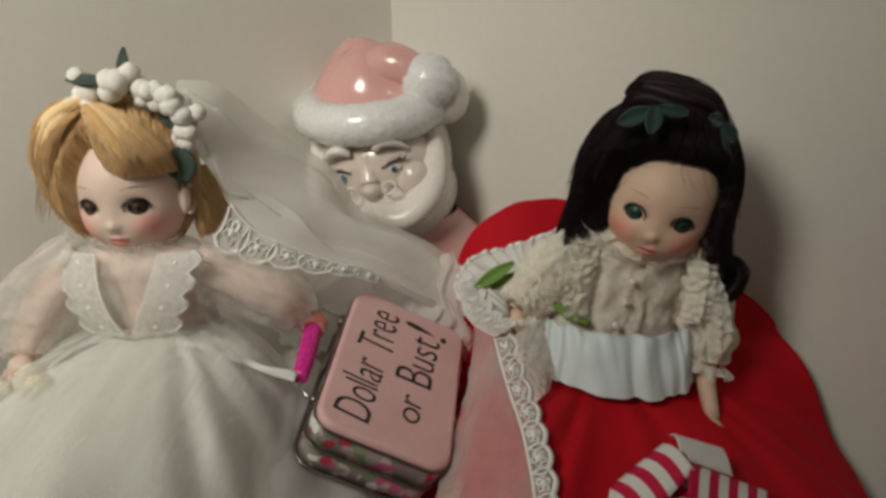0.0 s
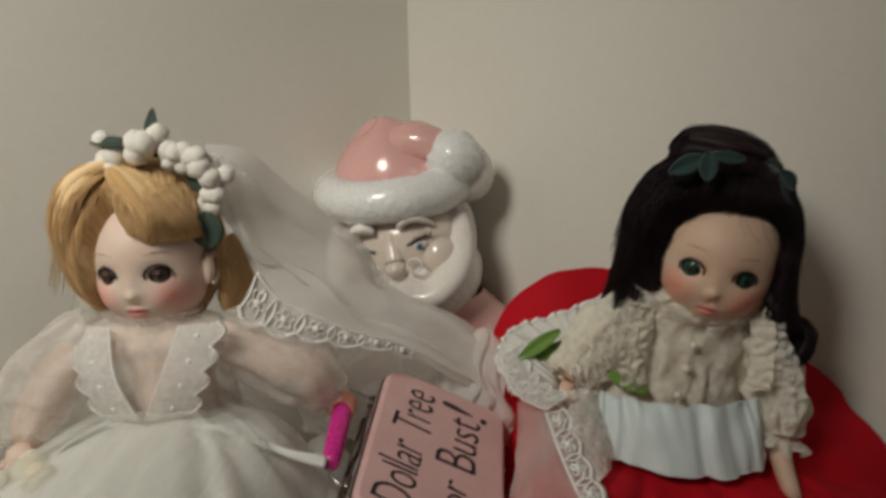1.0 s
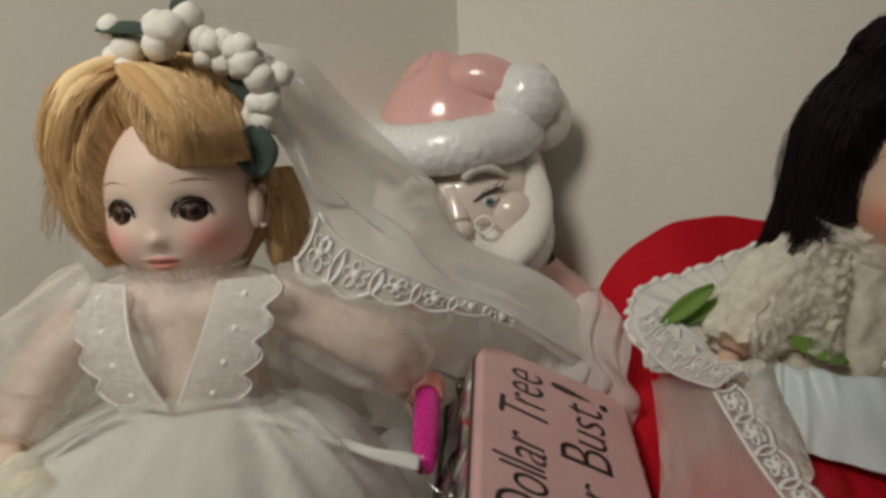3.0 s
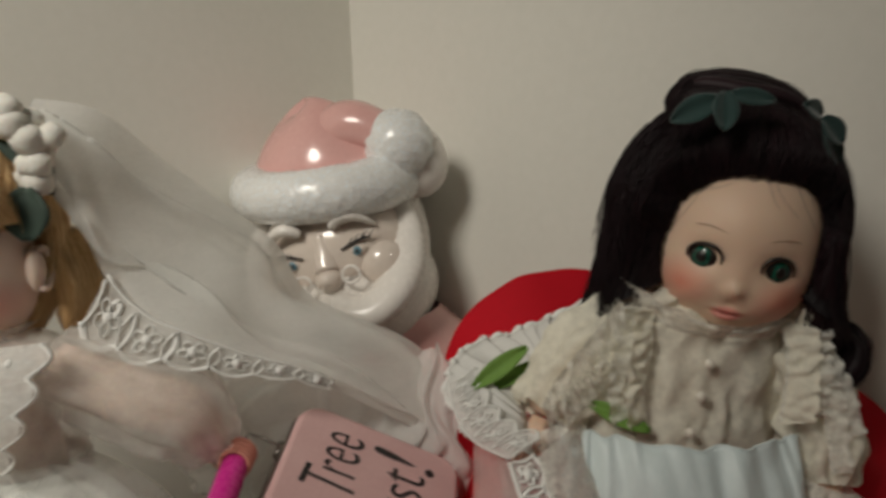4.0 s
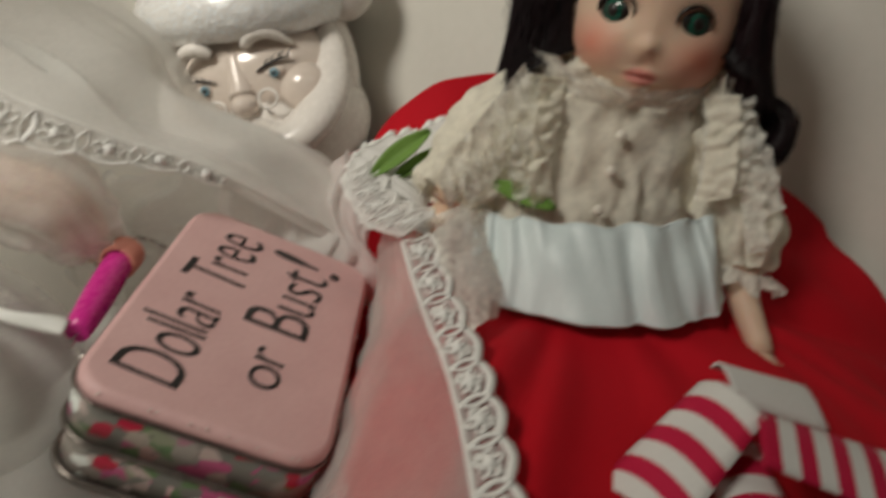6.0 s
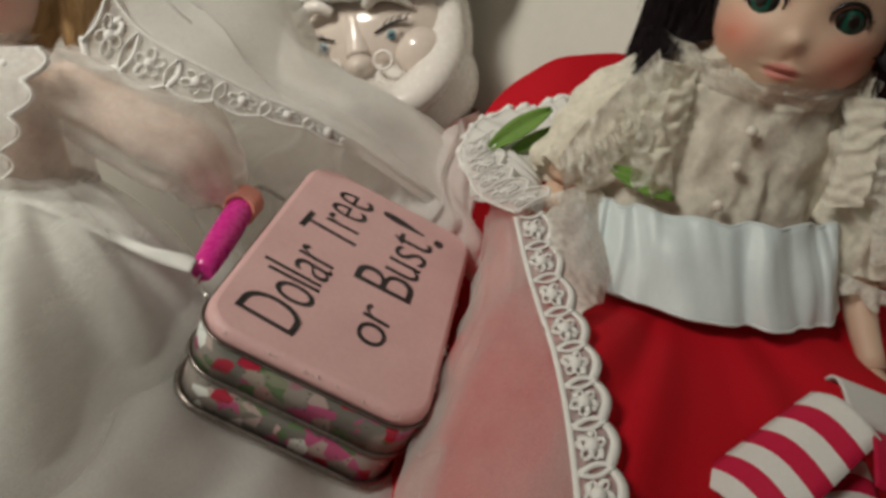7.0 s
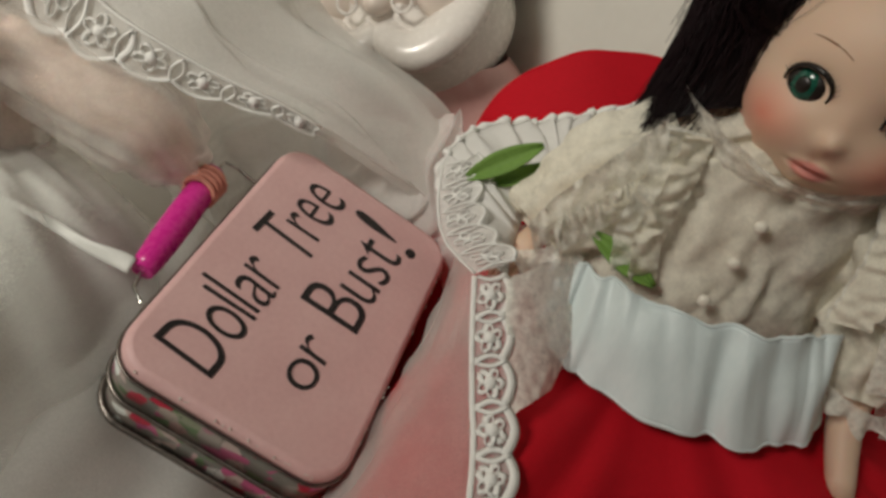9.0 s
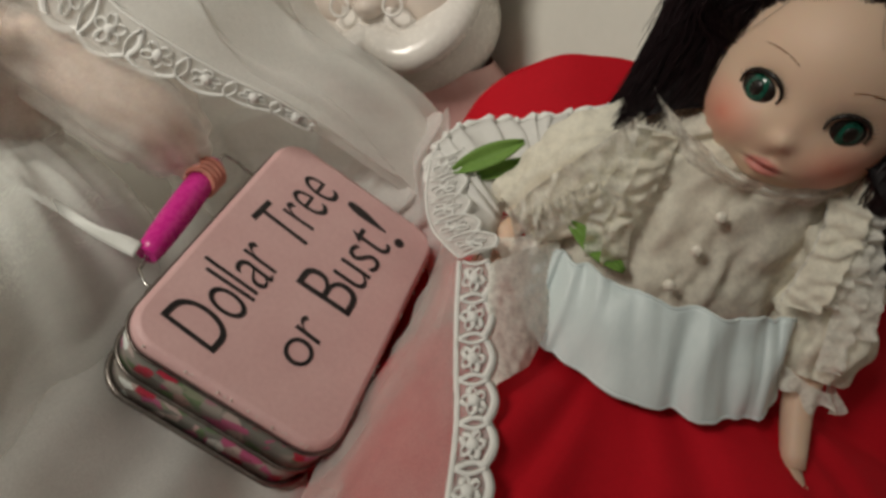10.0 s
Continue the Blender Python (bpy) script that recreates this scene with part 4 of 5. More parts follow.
def veil():
    root = thing("bridal_veil", (-0.14, 0.39, 0.26), "sheer white tulle bridal veil with a scalloped lace border", "veil")
    front = spline([(-0.133, 0.386, 0.228), (-0.127, 0.386, 0.208), (-0.119, 0.386, 0.192), (-0.108, 0.386, 0.181), (-0.093, 0.387, 0.173), (-0.073, 0.394, 0.162), (-0.048, 0.407, 0.149), (-0.004, 0.440, 0.112)], 60)
    back = spline([(-0.146, 0.388, 0.272), (-0.128, 0.402, 0.268), (-0.112, 0.425, 0.248), (-0.090, 0.446, 0.225), (-0.071, 0.460, 0.204), (-0.056, 0.467, 0.176), (-0.006, 0.474, 0.148), (0.016, 0.470, 0.120)], 60)
    acc = Acc()

    def at(u, v):
        i = min(59, round(u * 59))
        p = front[i].lerp(back[i], v)
        sag = math.sin(math.pi * v)
        fold = math.sin(13 * v + 3.5 * wob((u * 2, v * 3, 0), 1.5)) * 0.0065 * sag
        return p + V((fold * 0.5, -0.010 * sag + fold, 0.006 * sag + fold))
    acc.grid(at, 59, 48)
    part("net", acc, VEIL_NET, root, "sheer white net")
    # second fold of net behind the first
    acc = Acc()
    acc.grid(lambda u, v: at(u, 0.95 * v) + V((0.004 * math.sin(6 * v), 0.012 + 0.004 * math.sin(9 * u + 4 * v), -0.004)), 59, 40)
    part("net", acc, TULLE, root, "sheer white net")
    # fall of net on the other side of the head
    acc = Acc()
    side = spline([(-0.205, 0.385, 0.262), (-0.222, 0.39, 0.235), (-0.228, 0.392, 0.2), (-0.240, 0.396, 0.165), (-0.275, 0.395, 0.135)], 40)
    inner = spline([(-0.19, 0.41, 0.262), (-0.205, 0.415, 0.235), (-0.21, 0.415, 0.2), (-0.215, 0.41, 0.16), (-0.225, 0.405, 0.12)], 40)
    acc.grid(lambda u, v: side[round(u * 39)].lerp(inner[round(u * 39)], v) + V((0.004 * math.sin(9 * v + 5 * u), 0.004 * math.sin(12 * v), 0)), 39, 16)
    part("net", acc, TULLE, root, "sheer white net")
    acc = Acc()
    acc.grid(lambda u, v: V((-0.33 + 0.12 * u + 0.012 * wob((v * 3, u, 0), 2), 0.375 + 0.055 * v + 0.008 * wob((u * 5, v, 0), 1.5), 0.085 + 0.045 * math.sin(math.pi * (0.1 + 0.7 * v)) + 0.009 * math.sin(13 * u + 5 * v) + 0.012 * u)), 48, 24)
    part("net", acc, TULLE, root, "sheer white net gathered at the shoulder")
    edge = front[13:53]
    lace(root, [p + V((0.001, -0.002, 0.0045)) for p in edge], [V((-0.0120, -0.006, -0.0225)) * (1.0 - 0.82 * k / 39) for k in range(len(edge))], 0.0165, "lace_border", cord=0.0012)
    return root


veil()


def bouquet():
    root = thing("bouquet", (-0.236, 0.32, 0.1), "small bouquet of cream cloth flowers", "bouquet")
    rnd = random.Random(21)
    for k in range(26):
        a, r = rnd.uniform(0, 6.28), 0.021 * math.sqrt(rnd.random())
        rosette(root, (-0.220 + r * math.cos(a), 0.312 + 0.012 * rnd.random(), 0.100 + 1.4 * r * math.sin(a)), rnd.uniform(0.0055, 0.0085), CREAM_PETAL, 60 + k)
    leaf(root, (-0.235, 0.318, 0.105), (-0.222, 0.312, 0.092), 0.004, GREEN)
    return root


bouquet()

# ---- the dark-haired doll's clothes ----
RIM = [(0.008, 0.468, 0.125, 0.0), (0.020, 0.472, 0.158, 0.0), (0.050, 0.468, 0.181, 0.0), (0.095, 0.466, 0.183, 0.0), (0.15, 0.452, 0.172, 0.0), (0.19, 0.428, 0.138, 0.005), (0.227, 0.415, 0.102, 0.01),
       (0.258, 0.368, 0.03, 0.015), (0.262, 0.30, 0.004, 0.015), (0.22, 0.22, 0.004, 0.012), (0.12, 0.175, 0.004, 0.012), (0.03, 0.19, 0.004, 0.028), (-0.01, 0.25, 0.006, 0.042), (-0.014, 0.33, 0.02, 0.035), (-0.004, 0.41, 0.06, 0.01)]
SKIRT_RIM = spline([p[:3] for p in RIM], 240, True)
SKIRT_PUFF = spline([(p[3], 0, 0) for p in RIM], 240, True)


def skirt_point(u, v, lift=0.0):
    i = int(round(u * 240)) % 240
    rim, puff = SKIRT_RIM[i], SKIRT_PUFF[i].x
    d = rim - V((0.099, 0.388, 0.097))
    flat = V((d.x, d.y, 0)).normalized()
    start = V((0.099, 0.388, 0.097)) + V((flat.x * 0.036, flat.y * 0.028, 0))
    p = start.lerp(rim, v)
    a = 2 * math.pi * u
    fold = math.sin(17 * a + 4 * wob((math.sin(a), math.cos(a), v), 2)) * 0.4 + 1.3 * wob((math.sin(a) * 3, math.cos(a) * 3, v), 1.7, 9)
    p += flat * 0.0 + V((0, 0, puff * math.sin(math.pi * min(1, v * 0.92)) + 0.0058 * fold * min(1, 2 * v) * (0.15 if rim.z > 0.11 else 1.0) + lift))
    p.z = max(p.z, 0.003 + lift)
    return p


def red_skirt():
    root = thing("red_skirt", (0.1, 0.35, 0.0), "wide bright red skirt spread out and leaning on the wall", "skirt")
    acc = Acc()
    acc.grid(lambda u, v: skirt_point(u, v), 240, 56, 0, cu=True)
    part("skirt_cloth", acc, RED, root, "", 0.0008)
    return root


red_skirt()


def blouse():
    root = thing("blouse", (0.105, 0.385, 0.13), "aged cream blouse of sheer lace with puffed sleeves", "blouse")
    acc = Acc()

    def at(u, v):
        keys = [((0.098, 0.391, 0.118), 0.046, 0.028), ((0.101, 0.391, 0.137), 0.045, 0.027), ((0.106, 0.391, 0.156), 0.046, 0.0245), ((0.112, 0.39, 0.173), 0.042, 0.0215), ((0.116, 0.388, 0.183), 0.026, 0.02), ((0.116, 0.387, 0.187), 0.02, 0.019)]
        k = min(int(v * 5), 4)
        f = v * 5 - k
        c, rx, ry = V(keys[k][0]).lerp(V(keys[k + 1][0]), f), keys[k][1] * (1 - f) + keys[k + 1][1] * f, keys[k][2] * (1 - f) + keys[k + 1][2] * f
        g = 0.0012 * math.sin(22 * 6.28 * u + 7 * wob((u * 6, v * 2, 0), 1.5)) * abs(wob((u * 7, v * 3, 0), 1.5, 3)) * 2 + 0.0026 * wob((u * 9, v * 4, 0), 2, 6) + 0.001 * wob((u * 40, v * 16, 0), 2, 8)
        return ring(c, rx + g, ry + g, u, (-0.006, 0))
    acc.grid(at, 176, 34, 0, cu=True)
    part("bodice", acc, CREAM_LACE, root, "gathered sheer cream bodice")
    part("sleeve", sleeve([(0.087, 0.386, 0.173), (0.070, 0.386, 0.161), (0.056, 0.383, 0.149), (0.047, 0.377, 0.139)], [0.016, 0.0195, 0.0165, 0.0115], 8, 21, 0.0026), CREAM_LACE, root, "puffed cream sleeve")
    part("sleeve", sleeve([(0.144, 0.387, 0.163), (0.155, 0.384, 0.145), (0.158, 0.378, 0.125), (0.156, 0.370, 0.108)], [0.0135, 0.0160, 0.0160, 0.0110], 8, 29, 0.0026), CREAM_LACE, root, "puffed cream sleeve")

    def frill(line, across, waves, amp, mat, name, label):
        acc = Acc()
        n = len(line) - 1
        acc.grid(lambda u, v: line[round(u * n)] + V(across(u)) * v + V((0, -1, 0.3)) * (amp * v * (0.8 + 1.1 * wob((u * 6 + line[0].x * 90, v, 3), 1.0)) * math.sin(waves * 6.283 * u + 10 * wob((u * 6 + line[0].z * 90, v * 0.8, 0), 1.2)) + 0.8 * amp * wob((u * 17, v * 3, line[0].x * 50), 1)), n, 8)
        part(name, acc, mat, root, label)
    collar = [ring((0.1145, 0.3865, 0.1715), 0.0275, 0.0225, k / 120, (-0.004, 0)) for k in range(121)]
    frill(collar, lambda u: (0.010 * math.sin(6.283 * u), -0.007 * math.cos(6.283 * u), 0.006 + 0.015 * math.sin(6.283 * u) ** 2), 10, 0.0038, FRILL, "collar_frill", "standing gathered lace collar")
    for s, x0, x1 in ((-1, 0.090, 0.083), (1, 0.136, 0.138)):
        line = spline([(x0, 0.374, 0.182), (x0 + s * 0.003, 0.3675, 0.168), (x1, 0.365, 0.152), (x1 - s * 0.002, 0.365, 0.137)], 61)
        frill(line, lambda u, s=s: (s * 0.0150, -0.005, 0.003), 4, 0.0025, FRILL, "lace_frill", "white lace frill down the front")
        frill([p + V((0, -0.002, 0)) for p in line], lambda u, s=s: (s * 0.0095, -0.006, 0.002), 5, 0.0020, CREAM_LACE, "lace_frill", "cream frill down the front")
    # loose lace over the sleeves
    for pts, across in (([(0.078, 0.366, 0.176), (0.066, 0.366, 0.162), (0.055, 0.365, 0.150), (0.047, 0.362, 0.139)], (-0.004, -0.004, 0.012)), ([(0.074, 0.367, 0.158), (0.063, 0.366, 0.148), (0.054, 0.364, 0.140)], (-0.004, -0.003, 0.010)),
                        ([(0.138, 0.372, 0.178), (0.147, 0.367, 0.164), (0.154, 0.363, 0.148), (0.158, 0.361, 0.130)], (0.008, -0.003, 0.004)), ([(0.142, 0.366, 0.165), (0.150, 0.363, 0.150), (0.152, 0.361, 0.134), (0.153, 0.358, 0.118)], (0.007, -0.003, 0.002))):
        frill(spline(pts, 61), lambda u, c=across: c, 3, 0.0015, FRILL, "lace_frill", "crumpled lace frill on the sleeve")
    for centre, r, tilt in (((0.046, 0.377, 0.138), 0.012, 1), ((0.157, 0.370, 0.110), 0.0115, -1)):
        acc = Acc()
        c = V(centre)
        acc.grid(lambda u, v: c + V((math.cos(6.283 * u) * (r + 0.004 * v + 0.0024 * v * math.sin(11 * 6.283 * u + 2 * wob((u * 9, v, 0), 1))), math.sin(6.283 * u) * (r * 0.85 + 0.003 * v + 0.002 * v * math.sin(11 * 6.283 * u)), -0.006 * v - 0.002 * v * math.sin(7 * 6.283 * u) + 0.004 * math.cos(6.283 * u) * tilt)), 130, 6, 0, cu=True)
        part("cuff_frill", acc, FRILL, root, "gathered lace cuff")
    rnd = random.Random(3)
    for k, p in enumerate(((0.1105, 0.3650, 0.1745), (0.108, 0.3628, 0.162), (0.104, 0.3610, 0.150), (0.099, 0.3588, 0.137))):
        acc = Acc()
        acc.ball(p, (0.0021, 0.0015, 0.0021), 0, nu=14, nv=10)
        part("button", acc, PEARL, root, "small pearl button")
    return root


blouse()


def sash():
    root = thing("sash", (0.1, 0.35, 0.115), "wide pale blue satin sash, creased at the waist", "sash")
    top = spline([(0.052, 0.392, 0.134), (0.058, 0.377, 0.1345), (0.074, 0.364, 0.1335), (0.103, 0.357, 0.131), (0.132, 0.360, 0.1305), (0.147, 0.372, 0.130), (0.152, 0.39, 0.130)], 120)
    low = spline([(0.050, 0.388, 0.111), (0.056, 0.368, 0.109), (0.070, 0.350, 0.1045), (0.108, 0.343, 0.0995), (0.136, 0.351, 0.0975), (0.149, 0.367, 0.101), (0.154, 0.388, 0.104)], 120)
    acc = Acc()

    def at(u, v):
        i = round(u * 119)
        crease = 0.0017 * math.sin(34 * u + 5 * wob((u * 6, v * 0.5, 0), 1.5)) + 0.0018 * wob((u * 30, v * 0.5, 0), 1.0, 2) + 0.0008 * wob((u * 55, v * 1.2, 0), 1.0, 5)
        return top[i].lerp(low[i], v) + V((0, -0.0012 * math.sin(math.pi * v) - crease * 1.1, 0.0008 * math.sin(60 * u) * (v < 0.05)))
    acc.grid(at, 119, 24)
    part("satin_band", acc, BLUE_SATIN, root, "", 0.001)
    for v, r in ((0.0, 0.0008), (1.0, 0.0009)):
        acc = Acc()
        acc.tube([at(k / 119, v) for k in range(120)], r, 0, 6)
        part("seam", acc, BLUE_SATIN, root, "rolled satin edge")
    return root


sash()


def apron():
    root = thing("apron", (0.04, 0.36, 0.12), "sheer white apron with a lace edge over the red skirt", "apron")
    line = spline([(0.030, 0.356, 0.130), (0.033, 0.342, 0.120), (0.037, 0.326, 0.110), (0.041, 0.310, 0.102), (0.043, 0.292, 0.095), (0.044, 0.272, 0.087), (0.044, 0.245, 0.076)], 60)
    lace(root, line, [V((0.0112, 0.003, 0.002))] * 60, 0.0135, "lace_border", flip=True, cord=0.00115)
    # net between the lace and the tin
    inner = spline([(0.020, 0.40, 0.120), (0.016, 0.375, 0.093), (0.005, 0.345, 0.070), (-0.003, 0.315, 0.056), (-0.007, 0.285, 0.047), (-0.006, 0.25, 0.038), (-0.004, 0.215, 0.03)], 60)
    acc = Acc()
    acc.grid(lambda u, v: line[round(u * 59)].lerp(inner[round(u * 59)], v) + V((0, 0, 0.006 * math.sin(math.pi * v) + 0.0035 * wob((u * 9, v * 5, 0), 1.4))), 59, 24)
    part("net", acc, THIN_NET, root, "sheer white net over red cloth")
    # loose fold of net along the tin
    acc = Acc()
    acc.grid(lambda u, v: inner[round(u * 47) + 4] + V((0.001 + 0.024 * v + 0.003 * wob((u * 9, v, 0), 1.4), 0.004 * wob((u * 7, v * 2, 0), 1.3, 4), 0.005 + 0.012 * math.sin(math.pi * v) * (0.7 + 0.6 * wob((u * 8, v, 0), 1.2, 7)) + 0.008 * v)), 47, 14)
    part("net", acc, TULLE, root, "loose fold of white net beside the tin")
    # white net gathered between the lace and the sash
    side = spline([(0.040, 0.352, 0.133), (0.043, 0.343, 0.122), (0.046, 0.334, 0.114), (0.049, 0.322, 0.107)], 30)
    waist = spline([(0.060, 0.372, 0.137), (0.062, 0.366, 0.124), (0.064, 0.356, 0.113), (0.060, 0.340, 0.106)], 30)
    acc = Acc()
    acc.grid(lambda u, v: side[round(u * 29)].lerp(waist[round(u * 29)], v) + V((0, -0.003 * math.sin(math.pi * v), 0.003 * math.sin(math.pi * v) + 0.0016 * wob((u * 5, v * 4, 0), 1.3, 4))), 29, 10)
    part("net", acc, FRILL, root, "white net gathered into the waist")
    # white gathered flounce on the arm
    edge = spline([(0.016, 0.388, 0.128), (0.009, 0.398, 0.147), (0.018, 0.414, 0.158), (0.037, 0.421, 0.162), (0.052, 0.420, 0.167), (0.068, 0.418, 0.174), (0.084, 0.412, 0.180)], 240)
    foot = spline([(0.040, 0.360, 0.130), (0.040, 0.376, 0.136), (0.042, 0.390, 0.140), (0.048, 0.40, 0.146), (0.056, 0.40, 0.154), (0.070, 0.40, 0.160), (0.084, 0.398, 0.168)], 240)
    acc = Acc()

    def frill(u, v):
        i = round(u * 239)
        w = math.sin(13 * 6.283 * u + 5 * wob((u * 8, v, 0), 1)) + 0.25 * wob((u * 30, v, 0), 1)
        return foot[i].lerp(edge[i], v) + V((0.0011 * w * v, -0.005 * math.sin(math.pi * v) - 0.0007 * w, 0.0014 * w * v + 0.004 * math.sin(math.pi * v)))
    acc.grid(frill, 239, 10)
    part("flounce", acc, STRIPE_WHITE, root, "gathered white flounce with a scalloped edge", 0.0005)
    acc = Acc()
    acc.tube([frill(k / 119, 1.0) + V((0, 0, 0.0006)) for k in range(120)], lambda q: 0.0011 + 0.0006 * math.sin(q * 125), 0, 6)
    part("piping", acc, LACE, root, "white corded edge")
    a = [p + V((0, -0.003, 0.001)) for p in spline([(0.010, 0.396, 0.148), (0.012, 0.384, 0.139), (0.018, 0.370, 0.133), (0.030, 0.357, 0.131)], 20)]
    lace(root, a, [V((0.014, 0.002, 0.008))] * 20, 0.010, "lace_border", flip=True, cord=0.0006, ground=DENSE_LACE)
    return root


apron()


def green_ribbon():
    root = thing("green_ribbon", (0.05, 0.39, 0.14), "bright green ribbon loops tucked in the sleeve", "ribbon")
    for base, tip, wide in (((0.020, 0.388, 0.149), (0.043, 0.390, 0.1645), 0.0040), ((0.028, 0.391, 0.147), (0.050, 0.393, 0.158), 0.0030), ((0.064, 0.370, 0.146), (0.084, 0.3600, 0.1375), 0.0038)):
        leaf(root, base, tip, wide, GREEN, (0, -1, 0.5), "loop", 0.5)
    return root


green_ribbon()


def leaf_headband():
    root = thing("leaf_headband", (0.12, 0.36, 0.25), "teal cloth leaves pinned across dark hair", "headband")
    for b, t, w in (((0.106, 0.3515, 0.2595), (0.090, 0.3545, 0.2525), 0.0046), ((0.107, 0.3500, 0.2615), (0.105, 0.3465, 0.248), 0.0046), ((0.108, 0.3500, 0.2605), (0.124, 0.3485, 0.2575), 0.0032),
                    ((0.143, 0.354, 0.2525), (0.134, 0.349, 0.2565), 0.0036), ((0.143, 0.353, 0.2520), (0.1505, 0.354, 0.2425), 0.0044), ((0.145, 0.356, 0.250), (0.1535, 0.360, 0.2345), 0.0036)):
        leaf(root, b, t, w, TEAL_LEAF, (0, -1, 0.25), fold=0.35)
    return root


leaf_headband()


def striped_bow():
    root = thing("striped_bow", (0.11, 0.3, 0.1), "red and white striped ribbon bow lying on the skirt", "bow")
    top = V((0.1125, 0.302, 0.097))

    def ribbon(name, a, b, w, rise, stripes, mats, label):
        a, b, w = V(a), V(b), V(w)
        acc = Acc()
        steps = stripes * 4
        acc.grid(lambda u, v: a.lerp(b, u) + w * v * (0.8 + 0.2 * u) + V((0, 0.3, 1)) * (rise * math.sin(math.pi * (0.1 + 0.8 * v)) - rise * 0.3), steps, 8)
        acc.m = [(f // 8) // 4 % len(mats) for f in range(len(acc.f))]
        part(name, acc, mats, root, label, 0.0007)
    ribbon("bow_loop", top, (0.079, 0.290, 0.0745), (0.013, -0.022, -0.004), 0.005, 7, [STRIPE_WHITE, CRIMSON], "striped ribbon loop")
    ribbon("bow_loop", top + V((0.012, -0.010, -0.005)), (0.164, 0.292, 0.076), (-0.010, -0.024, -0.005), 0.006, 8, [CRIMSON, STRIPE_WHITE], "striped ribbon loop")
    ribbon("bow_edge", top + V((0.004, 0.002, 0.0035)), (0.143, 0.307, 0.091), (0.004, -0.013, -0.008), 0.007, 6, [STRIPE_WHITE], "plain white back of the ribbon")
    ribbon("bow_tail", top + V((-0.004, -0.006, -0.012)), (0.108, 0.262, 0.062), (0.020, 0.0, 0.0), 0.003, 8, [CRIMSON, STRIPE_WHITE], "striped ribbon tail")
    # Dark plum ball: the knot, and shade inside the loops put into its colour.
    acc = Acc()
    acc.ball(top + V((0.005, -0.006, -0.008)), (0.0075, 0.006, 0.0085), 0, nu=20, nv=14, warp=lambda d: 1 + 0.12 * wob(d, 3, 2))
    part("knot", acc, PLUM, root, "dark red knot filling the shaded hollow between the loops")
    return root


striped_bow()

# ---- the tin ----
TIN_O, TIN_U, TIN_N = V((-0.0663, 0.3099, 0.1070)), V((0.0111, 0.1151, 0.0297)), V((0.4355, -0.2644, 0.8605))


